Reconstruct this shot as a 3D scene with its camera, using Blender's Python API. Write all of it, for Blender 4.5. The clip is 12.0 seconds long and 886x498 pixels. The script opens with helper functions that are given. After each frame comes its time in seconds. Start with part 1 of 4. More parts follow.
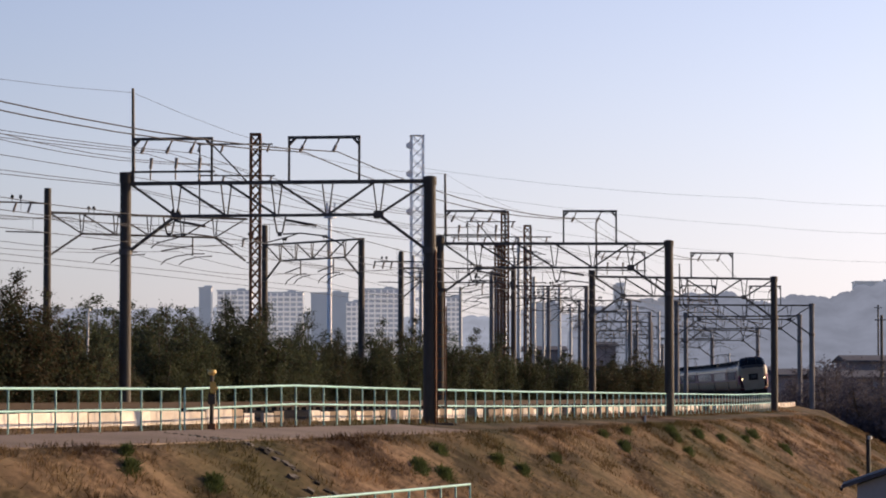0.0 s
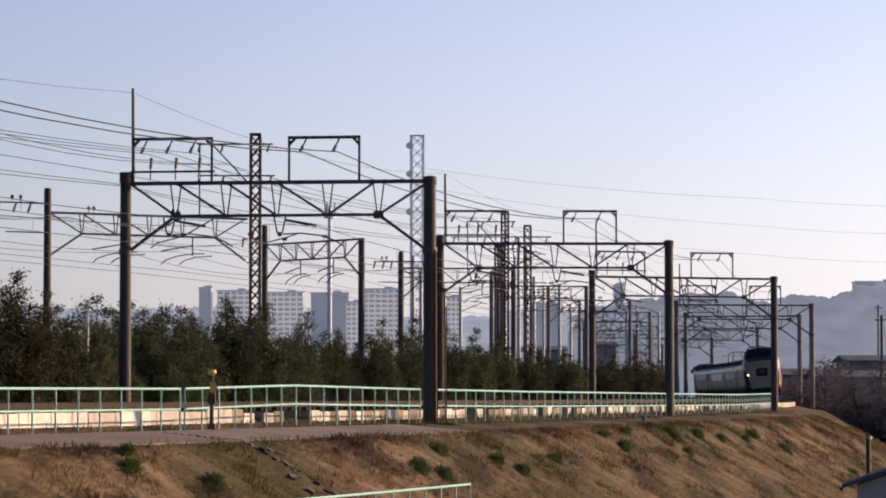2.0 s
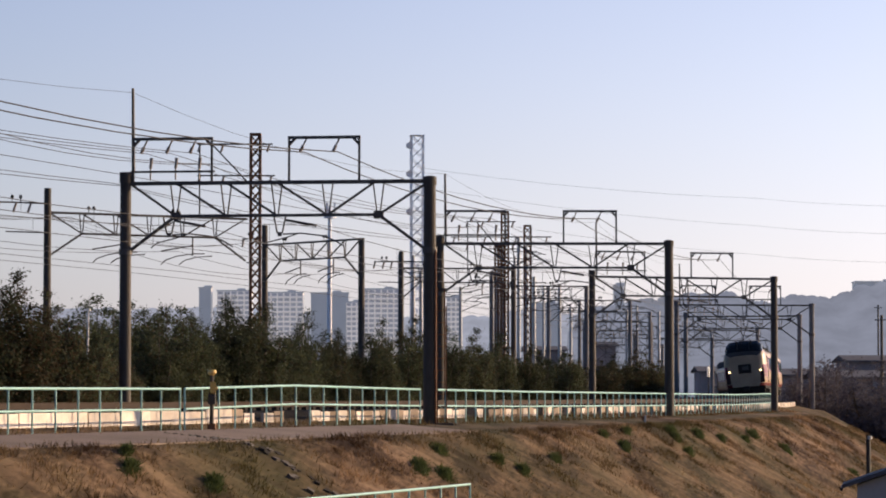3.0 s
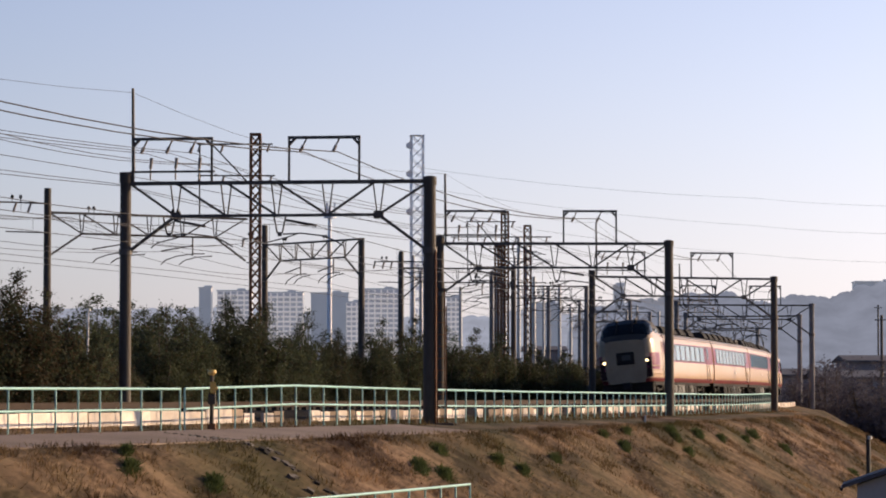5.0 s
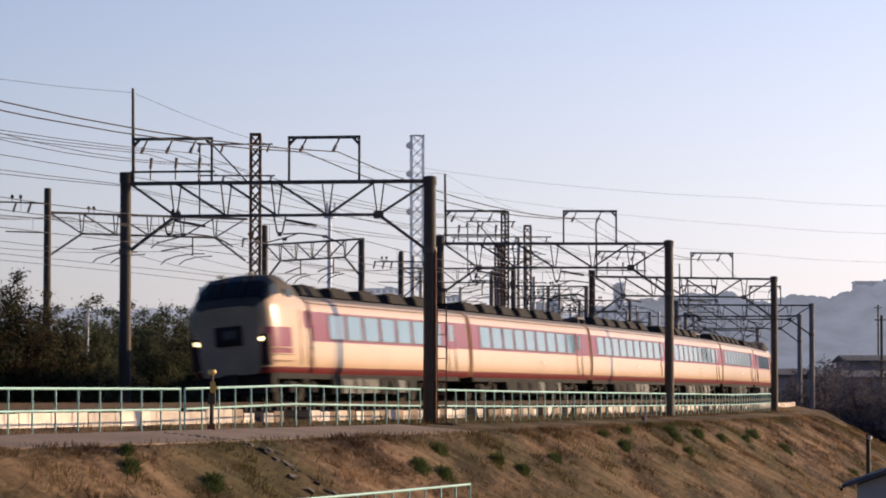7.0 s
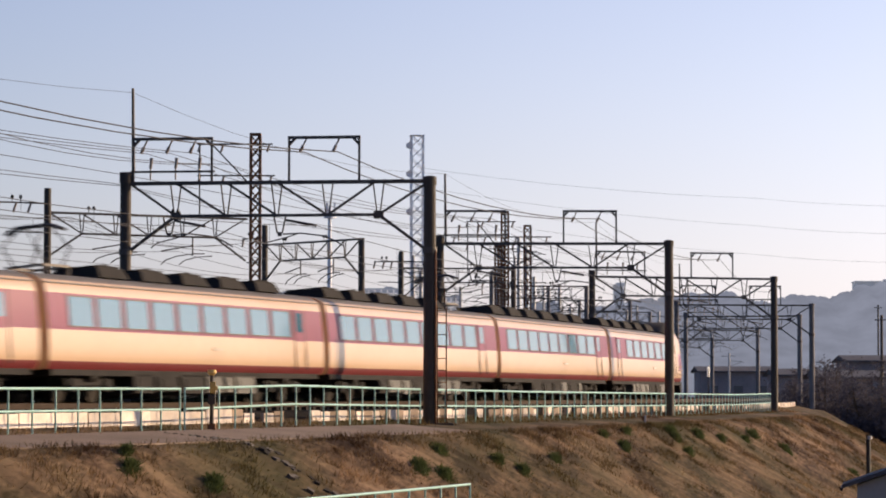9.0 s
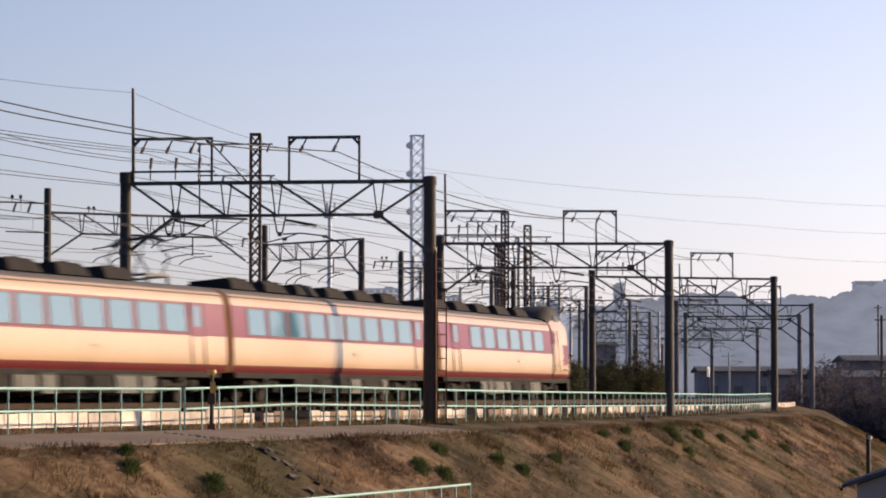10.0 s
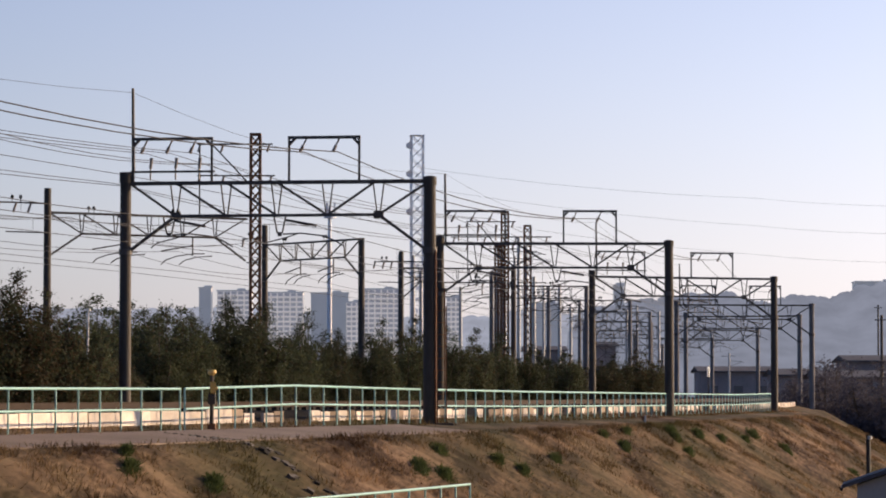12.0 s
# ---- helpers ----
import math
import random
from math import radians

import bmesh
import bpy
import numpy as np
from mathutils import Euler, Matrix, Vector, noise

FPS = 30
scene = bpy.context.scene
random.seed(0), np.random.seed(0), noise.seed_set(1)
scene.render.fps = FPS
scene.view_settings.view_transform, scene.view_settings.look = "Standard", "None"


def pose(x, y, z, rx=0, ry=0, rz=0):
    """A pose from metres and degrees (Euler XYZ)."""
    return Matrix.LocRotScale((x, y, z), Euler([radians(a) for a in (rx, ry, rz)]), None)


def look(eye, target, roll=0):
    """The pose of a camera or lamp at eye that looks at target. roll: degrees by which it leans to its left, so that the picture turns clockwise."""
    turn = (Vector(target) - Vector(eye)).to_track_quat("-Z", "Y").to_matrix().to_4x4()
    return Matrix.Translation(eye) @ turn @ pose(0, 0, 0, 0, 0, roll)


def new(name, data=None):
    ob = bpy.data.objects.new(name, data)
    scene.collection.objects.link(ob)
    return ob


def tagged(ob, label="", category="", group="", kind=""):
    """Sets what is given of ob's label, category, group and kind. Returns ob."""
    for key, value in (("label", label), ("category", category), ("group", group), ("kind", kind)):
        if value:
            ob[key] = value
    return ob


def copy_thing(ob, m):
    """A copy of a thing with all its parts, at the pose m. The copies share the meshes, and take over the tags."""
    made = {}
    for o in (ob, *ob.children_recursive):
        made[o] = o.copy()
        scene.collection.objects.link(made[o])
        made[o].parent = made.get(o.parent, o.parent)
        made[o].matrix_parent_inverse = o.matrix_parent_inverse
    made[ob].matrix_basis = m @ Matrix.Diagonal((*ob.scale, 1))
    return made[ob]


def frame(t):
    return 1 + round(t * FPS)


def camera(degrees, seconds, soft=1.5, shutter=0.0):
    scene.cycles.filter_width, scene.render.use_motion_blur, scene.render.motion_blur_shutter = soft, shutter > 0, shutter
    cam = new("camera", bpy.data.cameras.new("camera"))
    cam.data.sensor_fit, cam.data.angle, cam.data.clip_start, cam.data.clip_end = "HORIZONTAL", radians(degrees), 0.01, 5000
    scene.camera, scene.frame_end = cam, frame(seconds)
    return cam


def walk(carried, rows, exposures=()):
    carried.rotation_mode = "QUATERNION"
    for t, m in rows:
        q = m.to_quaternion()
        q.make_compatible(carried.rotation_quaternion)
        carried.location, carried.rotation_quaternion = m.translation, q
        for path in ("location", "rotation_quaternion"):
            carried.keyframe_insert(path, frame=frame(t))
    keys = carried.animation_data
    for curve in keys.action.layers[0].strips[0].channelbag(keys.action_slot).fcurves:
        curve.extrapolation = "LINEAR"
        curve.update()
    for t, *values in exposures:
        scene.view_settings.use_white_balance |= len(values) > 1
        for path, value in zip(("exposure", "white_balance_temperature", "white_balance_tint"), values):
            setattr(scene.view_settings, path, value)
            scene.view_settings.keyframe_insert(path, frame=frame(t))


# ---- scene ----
import itertools

# ---- camera ----
EYE = 0.25
cam = camera(17.07, 12.0, soft=1.9, shutter=0.5)
VIEW = pose(0, 0, EYE, 90 + 2.844, 0, 0)
walk(cam, [(0.0, VIEW), (12.0, VIEW)], exposures=[(0.0, 0.4), (12.0, 0.4)])

# ---- the railway's line: heading and curvature along its length ----
KNOTS = (-60, 0, 40, 80, 120, 160, 200, 260, 320, 400)
BENDS = (-1.349, -1.321, -1.266, -1.374, -1.331, -1.183, -1.034, -0.886, -0.738, -0.59)
LS = np.arange(-260.0, 901.0, 1.0)
_kap = np.interp(LS, KNOTS, BENDS) / 1000
_th = np.concatenate([[0], np.cumsum((_kap[1:] + _kap[:-1]) / 2)])
LTH = _th - _th[260] + 0.2633
_mid = (LTH[1:] + LTH[:-1]) / 2
_x = np.concatenate([[0], np.cumsum(np.sin(_mid))])
_y = np.concatenate([[0], np.cumsum(np.cos(_mid))])
LX, LY = _x - _x[260] + 4.733, _y - _y[260] + 130.614
CANT = radians(5.0)


def head(s):
    """Heading of the near track at arc length s, from +y towards +x."""
    return float(np.interp(s, LS, LTH))


def at(s, o=0.0, z=0.0):
    """A place o metres to the camera's side of the near track's centre."""
    t = head(s)
    return Vector((float(np.interp(s, LS, LX)) + o * math.cos(t), float(np.interp(s, LS, LY)) - o * math.sin(t), z))


def near_track(s):
    """How far the near track's centre lies off the line, towards the camera."""
    return float(np.interp(s, (-60, -40, 0, 25, 50, 75, 103, 132, 160, 260), (0.05, 0.12, 0.15, 0.2, 0.28, 0.28, 0.33, 0.45, 0.55, 0.7)))


def along(s, o=0.0, z=0.0):
    """A pose whose y axis runs along the line (away) and whose x axis points to the camera's side."""
    return Matrix.Translation(at(s, o, z)) @ Matrix.Rotation(-head(s), 4, "Z")


# ---- light ----
SUN_AZ, SUN_EL = radians(64), radians(15)   # azimuth from +y towards +x
world = bpy.data.worlds.new("sky")
scene.world = world
world.use_nodes = True
wn = world.node_tree.nodes
sky = wn.new("ShaderNodeTexSky")
sky.sky_type = "NISHITA"
sky.sun_disc = False
sky.sun_elevation, sky.sun_rotation = SUN_EL, SUN_AZ
sky.altitude, sky.air_density, sky.dust_density, sky.ozone_density = 0, 1.0, 2.0, 2.0
cool = wn.new("ShaderNodeMix")          # the clear winter air's cooler cast
cool.data_type, cool.blend_type = "RGBA", "MULTIPLY"
cool.inputs[0].default_value = 1.0
cool.inputs[7].default_value = (0.80, 0.985, 1.42, 1)
world.node_tree.links.new(sky.outputs[0], cool.inputs[6])
world.node_tree.links.new(cool.outputs[2], wn["Background"].inputs[0])
wn["Background"].inputs[1].default_value = 0.074
# pale winter haze low in the sky, brighter towards the sun
ln = world.node_tree.links
tco = wn.new("ShaderNodeTexCoord")
sep = wn.new("ShaderNodeSeparateXYZ")
ln.new(tco.outputs["Generated"], sep.inputs[0])
up = wn.new("ShaderNodeMath")
up.operation, up.use_clamp = "MAXIMUM", False
up.inputs[1].default_value = 0.0
ln.new(sep.outputs[2], up.inputs[0])
fall = wn.new("ShaderNodeMath")
fall.operation = "MULTIPLY"
fall.inputs[1].default_value = -5.0
ln.new(up.outputs[0], fall.inputs[0])
ex = wn.new("ShaderNodeMath")
ex.operation = "EXPONENT"
ln.new(fall.outputs[0], ex.inputs[0])
side = wn.new("ShaderNodeVectorMath")
side.operation = "DOT_PRODUCT"
side.inputs[1].default_value = (math.sin(SUN_AZ), math.cos(SUN_AZ), 0)
ln.new(tco.outputs["Generated"], side.inputs[0])
toward = wn.new("ShaderNodeMath")
toward.operation = "ADD"
toward.inputs[1].default_value = 1.0
ln.new(side.outputs["Value"], toward.inputs[0])
amount = wn.new("ShaderNodeMath")
amount.operation = "MULTIPLY"
ln.new(ex.outputs[0], amount.inputs[0])
power = wn.new("ShaderNodeMath")
power.operation = "POWER"
power.inputs[1].default_value = 3.0
ln.new(toward.outputs[0], power.inputs[0])
ln.new(power.outputs[0], amount.inputs[1])
haze_bg = wn.new("ShaderNodeBackground")
haze_bg.inputs[0].default_value = (0.168, 0.143, 0.149, 1)
ln.new(amount.outputs[0], haze_bg.inputs[1])
both = wn.new("ShaderNodeAddShader")
ln.new(wn["Background"].outputs[0], both.inputs[0])
ln.new(haze_bg.outputs[0], both.inputs[1])
ln.new(both.outputs[0], wn["World Output"].inputs[0])
sun = new("sun", bpy.data.lights.new("sun", "SUN"))
sun.data.energy, sun.data.angle, sun.data.color = 5.0, radians(0.6), (1.0, 0.7, 0.42)
to_sun = Vector((math.sin(SUN_AZ) * math.cos(SUN_EL), math.cos(SUN_AZ) * math.cos(SUN_EL), math.sin(SUN_EL)))
sun.matrix_world = look(to_sun * 100, (0, 0, 0))


# ---- materials ----
def material(name, color, rough=0.7, metal=0.0, vary=0.25, size=1.0, fine=12.0, bump=0.0, tint=None, rand=0.0, spec=0.4, emit=0.0, stretch=(1, 1, 1)):
    """A surface with stains at one scale and grain at another; size: metres of the coarse pattern."""
    m = bpy.data.materials.new(name)
    m.use_nodes = True
    nt = m.node_tree
    n, l = nt.nodes, nt.links
    b = n["Principled BSDF"]
    b.inputs["Roughness"].default_value, b.inputs["Metallic"].default_value = rough, metal
    b.inputs["Specular IOR Level"].default_value = spec
    geo = n.new("ShaderNodeTexCoord")
    mp = n.new("ShaderNodeMapping")
    mp.inputs["Scale"].default_value = stretch
    l.new(geo.outputs["Object"], mp.inputs[0])
    co = n.new("ShaderNodeTexNoise")
    co.inputs["Scale"].default_value, co.inputs["Detail"].default_value = 1.0 / size, 5
    gr = n.new("ShaderNodeTexNoise")
    gr.inputs["Scale"].default_value, gr.inputs["Detail"].default_value = fine / size, 3
    l.new(mp.outputs[0], co.inputs["Vector"])
    l.new(mp.outputs[0], gr.inputs["Vector"])
    dark = tuple(c * (1 - vary) for c in color)
    light = tuple(min(1, c * (1 + vary)) for c in (tint or color))
    ramp = n.new("ShaderNodeValToRGB")
    ramp.color_ramp.elements[0].position, ramp.color_ramp.elements[1].position = 0.3, 0.7
    ramp.color_ramp.elements[0].color, ramp.color_ramp.elements[1].color = (*dark, 1), (*light, 1)
    mixf = n.new("ShaderNodeMath")
    mixf.operation = "MULTIPLY_ADD"
    mixf.inputs[1].default_value = 0.35
    sub = n.new("ShaderNodeMath")
    sub.operation = "MULTIPLY"
    sub.inputs[1].default_value = 0.65
    l.new(co.outputs[0], sub.inputs[0])
    l.new(gr.outputs[0], mixf.inputs[0])
    l.new(sub.outputs[0], mixf.inputs[2])
    l.new(mixf.outputs[0], ramp.inputs[0])
    out = ramp.outputs[0]
    if rand:
        oi = n.new("ShaderNodeObjectInfo")
        hs = n.new("ShaderNodeHueSaturation")
        mr = n.new("ShaderNodeMapRange")
        mr.inputs["To Min"].default_value, mr.inputs["To Max"].default_value = 1 - rand, 1 + rand
        l.new(oi.outputs["Random"], mr.inputs[0])
        l.new(mr.outputs[0], hs.inputs["Value"])
        l.new(out, hs.inputs["Color"])
        out = hs.outputs[0]
    l.new(out, b.inputs["Base Color"])
    if bump:
        bp = n.new("ShaderNodeBump")
        bp.inputs["Strength"].default_value, bp.inputs["Distance"].default_value = 0.6, bump
        l.new(mixf.outputs[0], bp.inputs["Height"])
        l.new(bp.outputs[0], b.inputs["Normal"])
    if emit:
        l.new(out, b.inputs["Emission Color"])
        b.inputs["Emission Strength"].default_value = emit
    return m


MAT = dict(
    weed=material("weed", (0.06, 0.08, 0.03), 0.95, vary=0.4, size=0.8, spec=0.2),
    lowland=material("lowland", (0.09, 0.085, 0.06), 0.95, vary=0.4, size=25, fine=10, spec=0.1),
    concrete=material("concrete", (0.175, 0.128, 0.098), 0.9, vary=0.35, size=2.0, fine=18, bump=0.01),
    wall_concrete=material("wall_concrete", (0.58, 0.51, 0.45), 0.85, vary=0.25, size=1.2, fine=9, bump=0.01, rand=0.3),
    ballast=material("ballast", (0.02, 0.018, 0.017), 0.95, vary=0.5, size=0.6, fine=8, bump=0.06, spec=0.04),
    rail=material("rail_steel", (0.05, 0.036, 0.028), 0.85, 0.0, spec=0.1, vary=0.2, size=0.5),
    sleeper=material("sleeper", (0.035, 0.032, 0.03), 0.95, size=0.6, spec=0.05),
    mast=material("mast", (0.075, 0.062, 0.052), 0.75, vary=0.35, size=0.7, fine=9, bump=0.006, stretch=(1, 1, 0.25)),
    # mast colour for the farther portals, lightened to stand for haze
    mast_pale=material("hazed_concrete_mast", (0.17, 0.16, 0.158), 0.85, vary=0.2, size=0.8, fine=9),
    wall_worn=material("worn_wall", (0.24, 0.185, 0.14), 0.9, vary=0.35, size=0.7, fine=8, bump=0.01, rand=0.4),
    rust=material("rusty_steel", (0.2, 0.1, 0.055), 0.8, 0.2, vary=0.4, size=0.5),
    steel=material("weathered_steel", (0.11, 0.098, 0.09), 0.65, 0.3, vary=0.3, size=0.8),
    # far towers' tone raised nearly to white: haze put into the colour
    tower=material("hazed_tower", (0.8, 0.8, 0.82), 0.6, vary=0.1, size=2.0),
    galv=material("galvanised", (0.42, 0.42, 0.42), 0.5, 0.5, vary=0.15, size=1.0),
    wire=material("wire", (0.09, 0.085, 0.08), 0.6, 0.5, size=1.0),
    porcelain=material("porcelain", (0.3, 0.24, 0.2), 0.25, size=0.3),
    rail_paint=material("pale_turquoise_paint", (0.28, 0.5, 0.47), 0.45, vary=0.14, size=0.6, fine=9),
    cream=material("cream_paint", (0.5, 0.345, 0.222), 0.26, vary=0.06, size=3, fine=10, spec=0.5),
    # darker cream for the cab face: its shade is put into the colour
    grimy=material("shaded_cream_paint", (0.32, 0.25, 0.17), 0.5, vary=0.16, size=0.7, fine=7, spec=0.35),
    # red and skirt_red are one paint; red's bluish cast stands for reflected sky
    red=material("sky_tinted_crimson", (0.165, 0.016, 0.06), 0.38, vary=0.12, size=3, spec=0.16),
    skirt_red=material("untinted_dark_red", (0.12, 0.014, 0.016), 0.5, vary=0.2, size=2.0, spec=0.2),
    roofgrey=material("roof_grey", (0.12, 0.112, 0.105), 0.75, vary=0.25, size=2.0),
    deck=material("dark_cab_roof", (0.05, 0.045, 0.042), 0.75, vary=0.3, size=1.2, spec=0.2),
    under=material("underframe", (0.026, 0.024, 0.023), 0.85, spec=0.1, vary=0.4, size=0.8),
    undergrey=material("underfloor_box", (0.065, 0.064, 0.062), 0.7, vary=0.3, size=0.8),
    lamp_recess=material("dark_lamp_recess", (0.03, 0.012, 0.014), 0.7, vary=0.3, size=0.4, spec=0.2),
    wheel=material("wheel_steel", (0.028, 0.024, 0.022), 0.8, 0.0, spec=0.1, size=0.4),
    rubber=material("gangway_rubber", (0.03, 0.028, 0.028), 0.8, size=0.5),
    white=material("white_paint", (0.78, 0.76, 0.72), 0.45, vary=0.06, size=0.6),
    black=material("black_rubber", (0.02, 0.02, 0.02), 0.6, size=0.6),
    brass=material("yellow_lens_housing", (0.75, 0.5, 0.16), 0.35, 0.2, size=0.2),
    leaf=material("leaf", (0.023, 0.032, 0.02), 0.85, spec=0.15, vary=0.5, size=0.6, fine=5, tint=(0.066, 0.076, 0.042), rand=0.45),
    leaf_brown=material("dry_leaf", (0.075, 0.055, 0.034), 0.9, spec=0.1, vary=0.4, size=0.7, rand=0.2),
    # twigs of the hollow's trees, turned bluish and lighter to stand for haze
    dusk=material("hazed_twigs", (0.095, 0.09, 0.108), 0.95, vary=0.12, size=0.8, spec=0.05),
    bark=material("bark", (0.07, 0.055, 0.04), 0.9, size=0.2),
    # the far blocks' emission is haze put into the material; they are no lamps
    apartment=material("hazed_apartment_wall", (0.68, 0.63, 0.61), 0.8, vary=0.08, size=12, emit=0.3),
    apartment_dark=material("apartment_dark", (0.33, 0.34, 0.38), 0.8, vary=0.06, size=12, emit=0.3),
    tile=material("roof_tile", (0.11, 0.11, 0.12), 0.85, spec=0.15, vary=0.25, size=1.0),
    shed_wall=material("dull_shed_wall", (0.23, 0.21, 0.22), 0.85, vary=0.25, size=4.0),
    plaster=material("house_plaster", (0.42, 0.41, 0.4), 0.85, vary=0.15, size=2.0),
)


def thin(m, share):
    """Lets light through a thin blade or leaf."""
    n, l = m.node_tree.nodes, m.node_tree.links
    b = n["Principled BSDF"]
    tr = n.new("ShaderNodeBsdfTranslucent")
    l.new(b.inputs["Base Color"].links[0].from_socket, tr.inputs[0])
    mix = n.new("ShaderNodeMixShader")
    mix.inputs[0].default_value = share
    l.new(b.outputs[0], mix.inputs[1])
    l.new(tr.outputs[0], mix.inputs[2])
    l.new(mix.outputs[0], n["Material Output"].inputs[0])


for leafy in ("leaf", "leaf_brown", "dusk", "weed"):
    thin(MAT[leafy], 0.38)


def slope_material(name, brown, straw, olive, bump):
    """Dead grass and soil: brown, straw and olive patches with fine grain."""
    m = material(name, brown, 0.95, vary=0.5, size=1.5, fine=9, bump=bump, tint=straw, spec=0.08, stretch=(1, 0.38, 1))
    n, l = m.node_tree.nodes, m.node_tree.links
    for node in list(n):
        if node.type == "VALTORGB":
            node.color_ramp.elements[0].position, node.color_ramp.elements[1].position = 0.41, 0.59
    tc = n.new("ShaderNodeTexCoord")
    big = n.new("ShaderNodeTexNoise")
    big.inputs["Scale"].default_value, big.inputs["Detail"].default_value = 0.16, 5
    rp = n.new("ShaderNodeValToRGB")
    rp.color_ramp.elements[0].position, rp.color_ramp.elements[1].position = 0.38, 0.6
    rp.color_ramp.elements[0].color, rp.color_ramp.elements[1].color = (0, 0, 0, 1), (0.75, 0.75, 0.75, 1)
    mx = n.new("ShaderNodeMix")
    mx.data_type = "RGBA"
    b = n["Principled BSDF"]
    mp2 = n.new("ShaderNodeMapping")          # streaks that run down the slope
    mp2.inputs["Rotation"].default_value = (0, 0, radians(17))
    mp2.inputs["Scale"].default_value = (0.2, 1.1, 0.3)
    st = n.new("ShaderNodeTexNoise")
    st.inputs["Scale"].default_value, st.inputs["Detail"].default_value = 1.3, 6
    sr = n.new("ShaderNodeValToRGB")
    sr.color_ramp.elements[0].position, sr.color_ramp.elements[1].position = 0.36, 0.64
    sr.color_ramp.elements[0].color, sr.color_ramp.elements[1].color = (0.72, 0.68, 0.66, 1), (1.25, 1.2, 1.15, 1)
    sm = n.new("ShaderNodeMix")
    sm.data_type, sm.blend_type = "RGBA", "MULTIPLY"
    sm.inputs[0].default_value = 1.0
    l.new(tc.outputs["Object"], mp2.inputs[0])
    l.new(mp2.outputs[0], st.inputs["Vector"])
    l.new(st.outputs[0], sr.inputs[0])
    src = b.inputs["Base Color"].links[0].from_socket
    long = n.new("ShaderNodeMapping")
    long.inputs["Scale"].default_value = (1.3, 0.45, 1.0)
    l.new(tc.outputs["Object"], long.inputs[0])
    l.new(long.outputs[0], big.inputs["Vector"])
    l.new(big.outputs[0], rp.inputs[0])
    l.new(rp.outputs[0], mx.inputs[0])
    l.new(src, mx.inputs[6])
    mx.inputs[7].default_value = (*olive, 1)
    l.new(mx.outputs[2], sm.inputs[6])
    l.new(sr.outputs[0], sm.inputs[7])
    l.new(sm.outputs[2], b.inputs["Base Color"])
    return m


MAT["soil"] = slope_material("slope_soil", (0.074, 0.047, 0.031), (0.13, 0.09, 0.058), (0.054, 0.055, 0.026), 0.05)
MAT["straw"] = slope_material("slope_straw", (0.09, 0.056, 0.036), (0.165, 0.114, 0.07), (0.06, 0.063, 0.027), 0.0)



def per_blade(m, low, high):
    """Each blade a little lighter or darker than its neighbour."""
    n, l = m.node_tree.nodes, m.node_tree.links
    b = n["Principled BSDF"]
    src = b.inputs["Base Color"].links[0].from_socket
    ge = n.new("ShaderNodeNewGeometry")
    mr = n.new("ShaderNodeMapRange")
    mr.inputs["To Min"].default_value, mr.inputs["To Max"].default_value = low, high
    hs = n.new("ShaderNodeHueSaturation")
    l.new(ge.outputs["Random Per Island"], mr.inputs[0])
    l.new(mr.outputs[0], hs.inputs["Value"])
    l.new(src, hs.inputs["Color"])
    l.new(hs.outputs[0], b.inputs["Base Color"])


per_blade(MAT["straw"], 0.55, 1.45)
per_blade(MAT["leaf"], 0.7, 1.3)
thin(MAT["straw"], 0.45)


def glass(name, color, rough=0.06):
    m = bpy.data.materials.new(name)
    m.use_nodes = True
    b = m.node_tree.nodes["Principled BSDF"]
    b.inputs["Base Color"].default_value = (*color, 1)
    b.inputs["Roughness"].default_value = rough
    b.inputs["Specular IOR Level"].default_value = 0.9
    b.inputs["IOR"].default_value = 1.6
    return m


def glow(name, color, strength):
    m = bpy.data.materials.new(name)
    m.use_nodes = True
    b = m.node_tree.nodes["Principled BSDF"]
    b.inputs["Base Color"].default_value = (*color, 1)
    b.inputs["Emission Color"].default_value = (*color, 1)
    b.inputs["Emission Strength"].default_value = strength
    return m


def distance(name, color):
    """Plain far distance: airlight put in as emission, with a faint wooded mottle."""
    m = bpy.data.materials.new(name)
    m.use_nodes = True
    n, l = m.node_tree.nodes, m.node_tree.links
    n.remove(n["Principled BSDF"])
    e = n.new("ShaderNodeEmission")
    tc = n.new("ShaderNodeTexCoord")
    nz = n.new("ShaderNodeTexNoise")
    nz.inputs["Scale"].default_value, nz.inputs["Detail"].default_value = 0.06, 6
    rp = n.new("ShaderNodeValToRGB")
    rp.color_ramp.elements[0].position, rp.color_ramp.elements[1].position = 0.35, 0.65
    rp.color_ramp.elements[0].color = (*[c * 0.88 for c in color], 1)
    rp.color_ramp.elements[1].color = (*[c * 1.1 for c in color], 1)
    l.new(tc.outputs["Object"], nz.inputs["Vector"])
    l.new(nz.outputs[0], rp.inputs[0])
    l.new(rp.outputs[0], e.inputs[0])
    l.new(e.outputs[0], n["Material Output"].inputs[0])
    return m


MAT["pane"] = glass("coach_pane", (0.025, 0.115, 0.18), 0.1)
MAT["screen"] = glass("windscreen", (0.006, 0.008, 0.01), 0.16)
MAT["screen"].node_tree.nodes["Principled BSDF"].inputs["Specular IOR Level"].default_value = 0.14
MAT["window"] = glass("far_window", (0.08, 0.09, 0.11), 0.2)
# lifted grey and glow: haze laid over the far windows
MAT["window_far"] = material("hazed_far_window", (0.34, 0.34, 0.38), 0.5, vary=0.15, size=5, emit=0.24)
MAT["lamp"] = glow("headlamp_glow", (1.0, 0.75, 0.4), 3.5)
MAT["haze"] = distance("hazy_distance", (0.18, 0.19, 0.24))
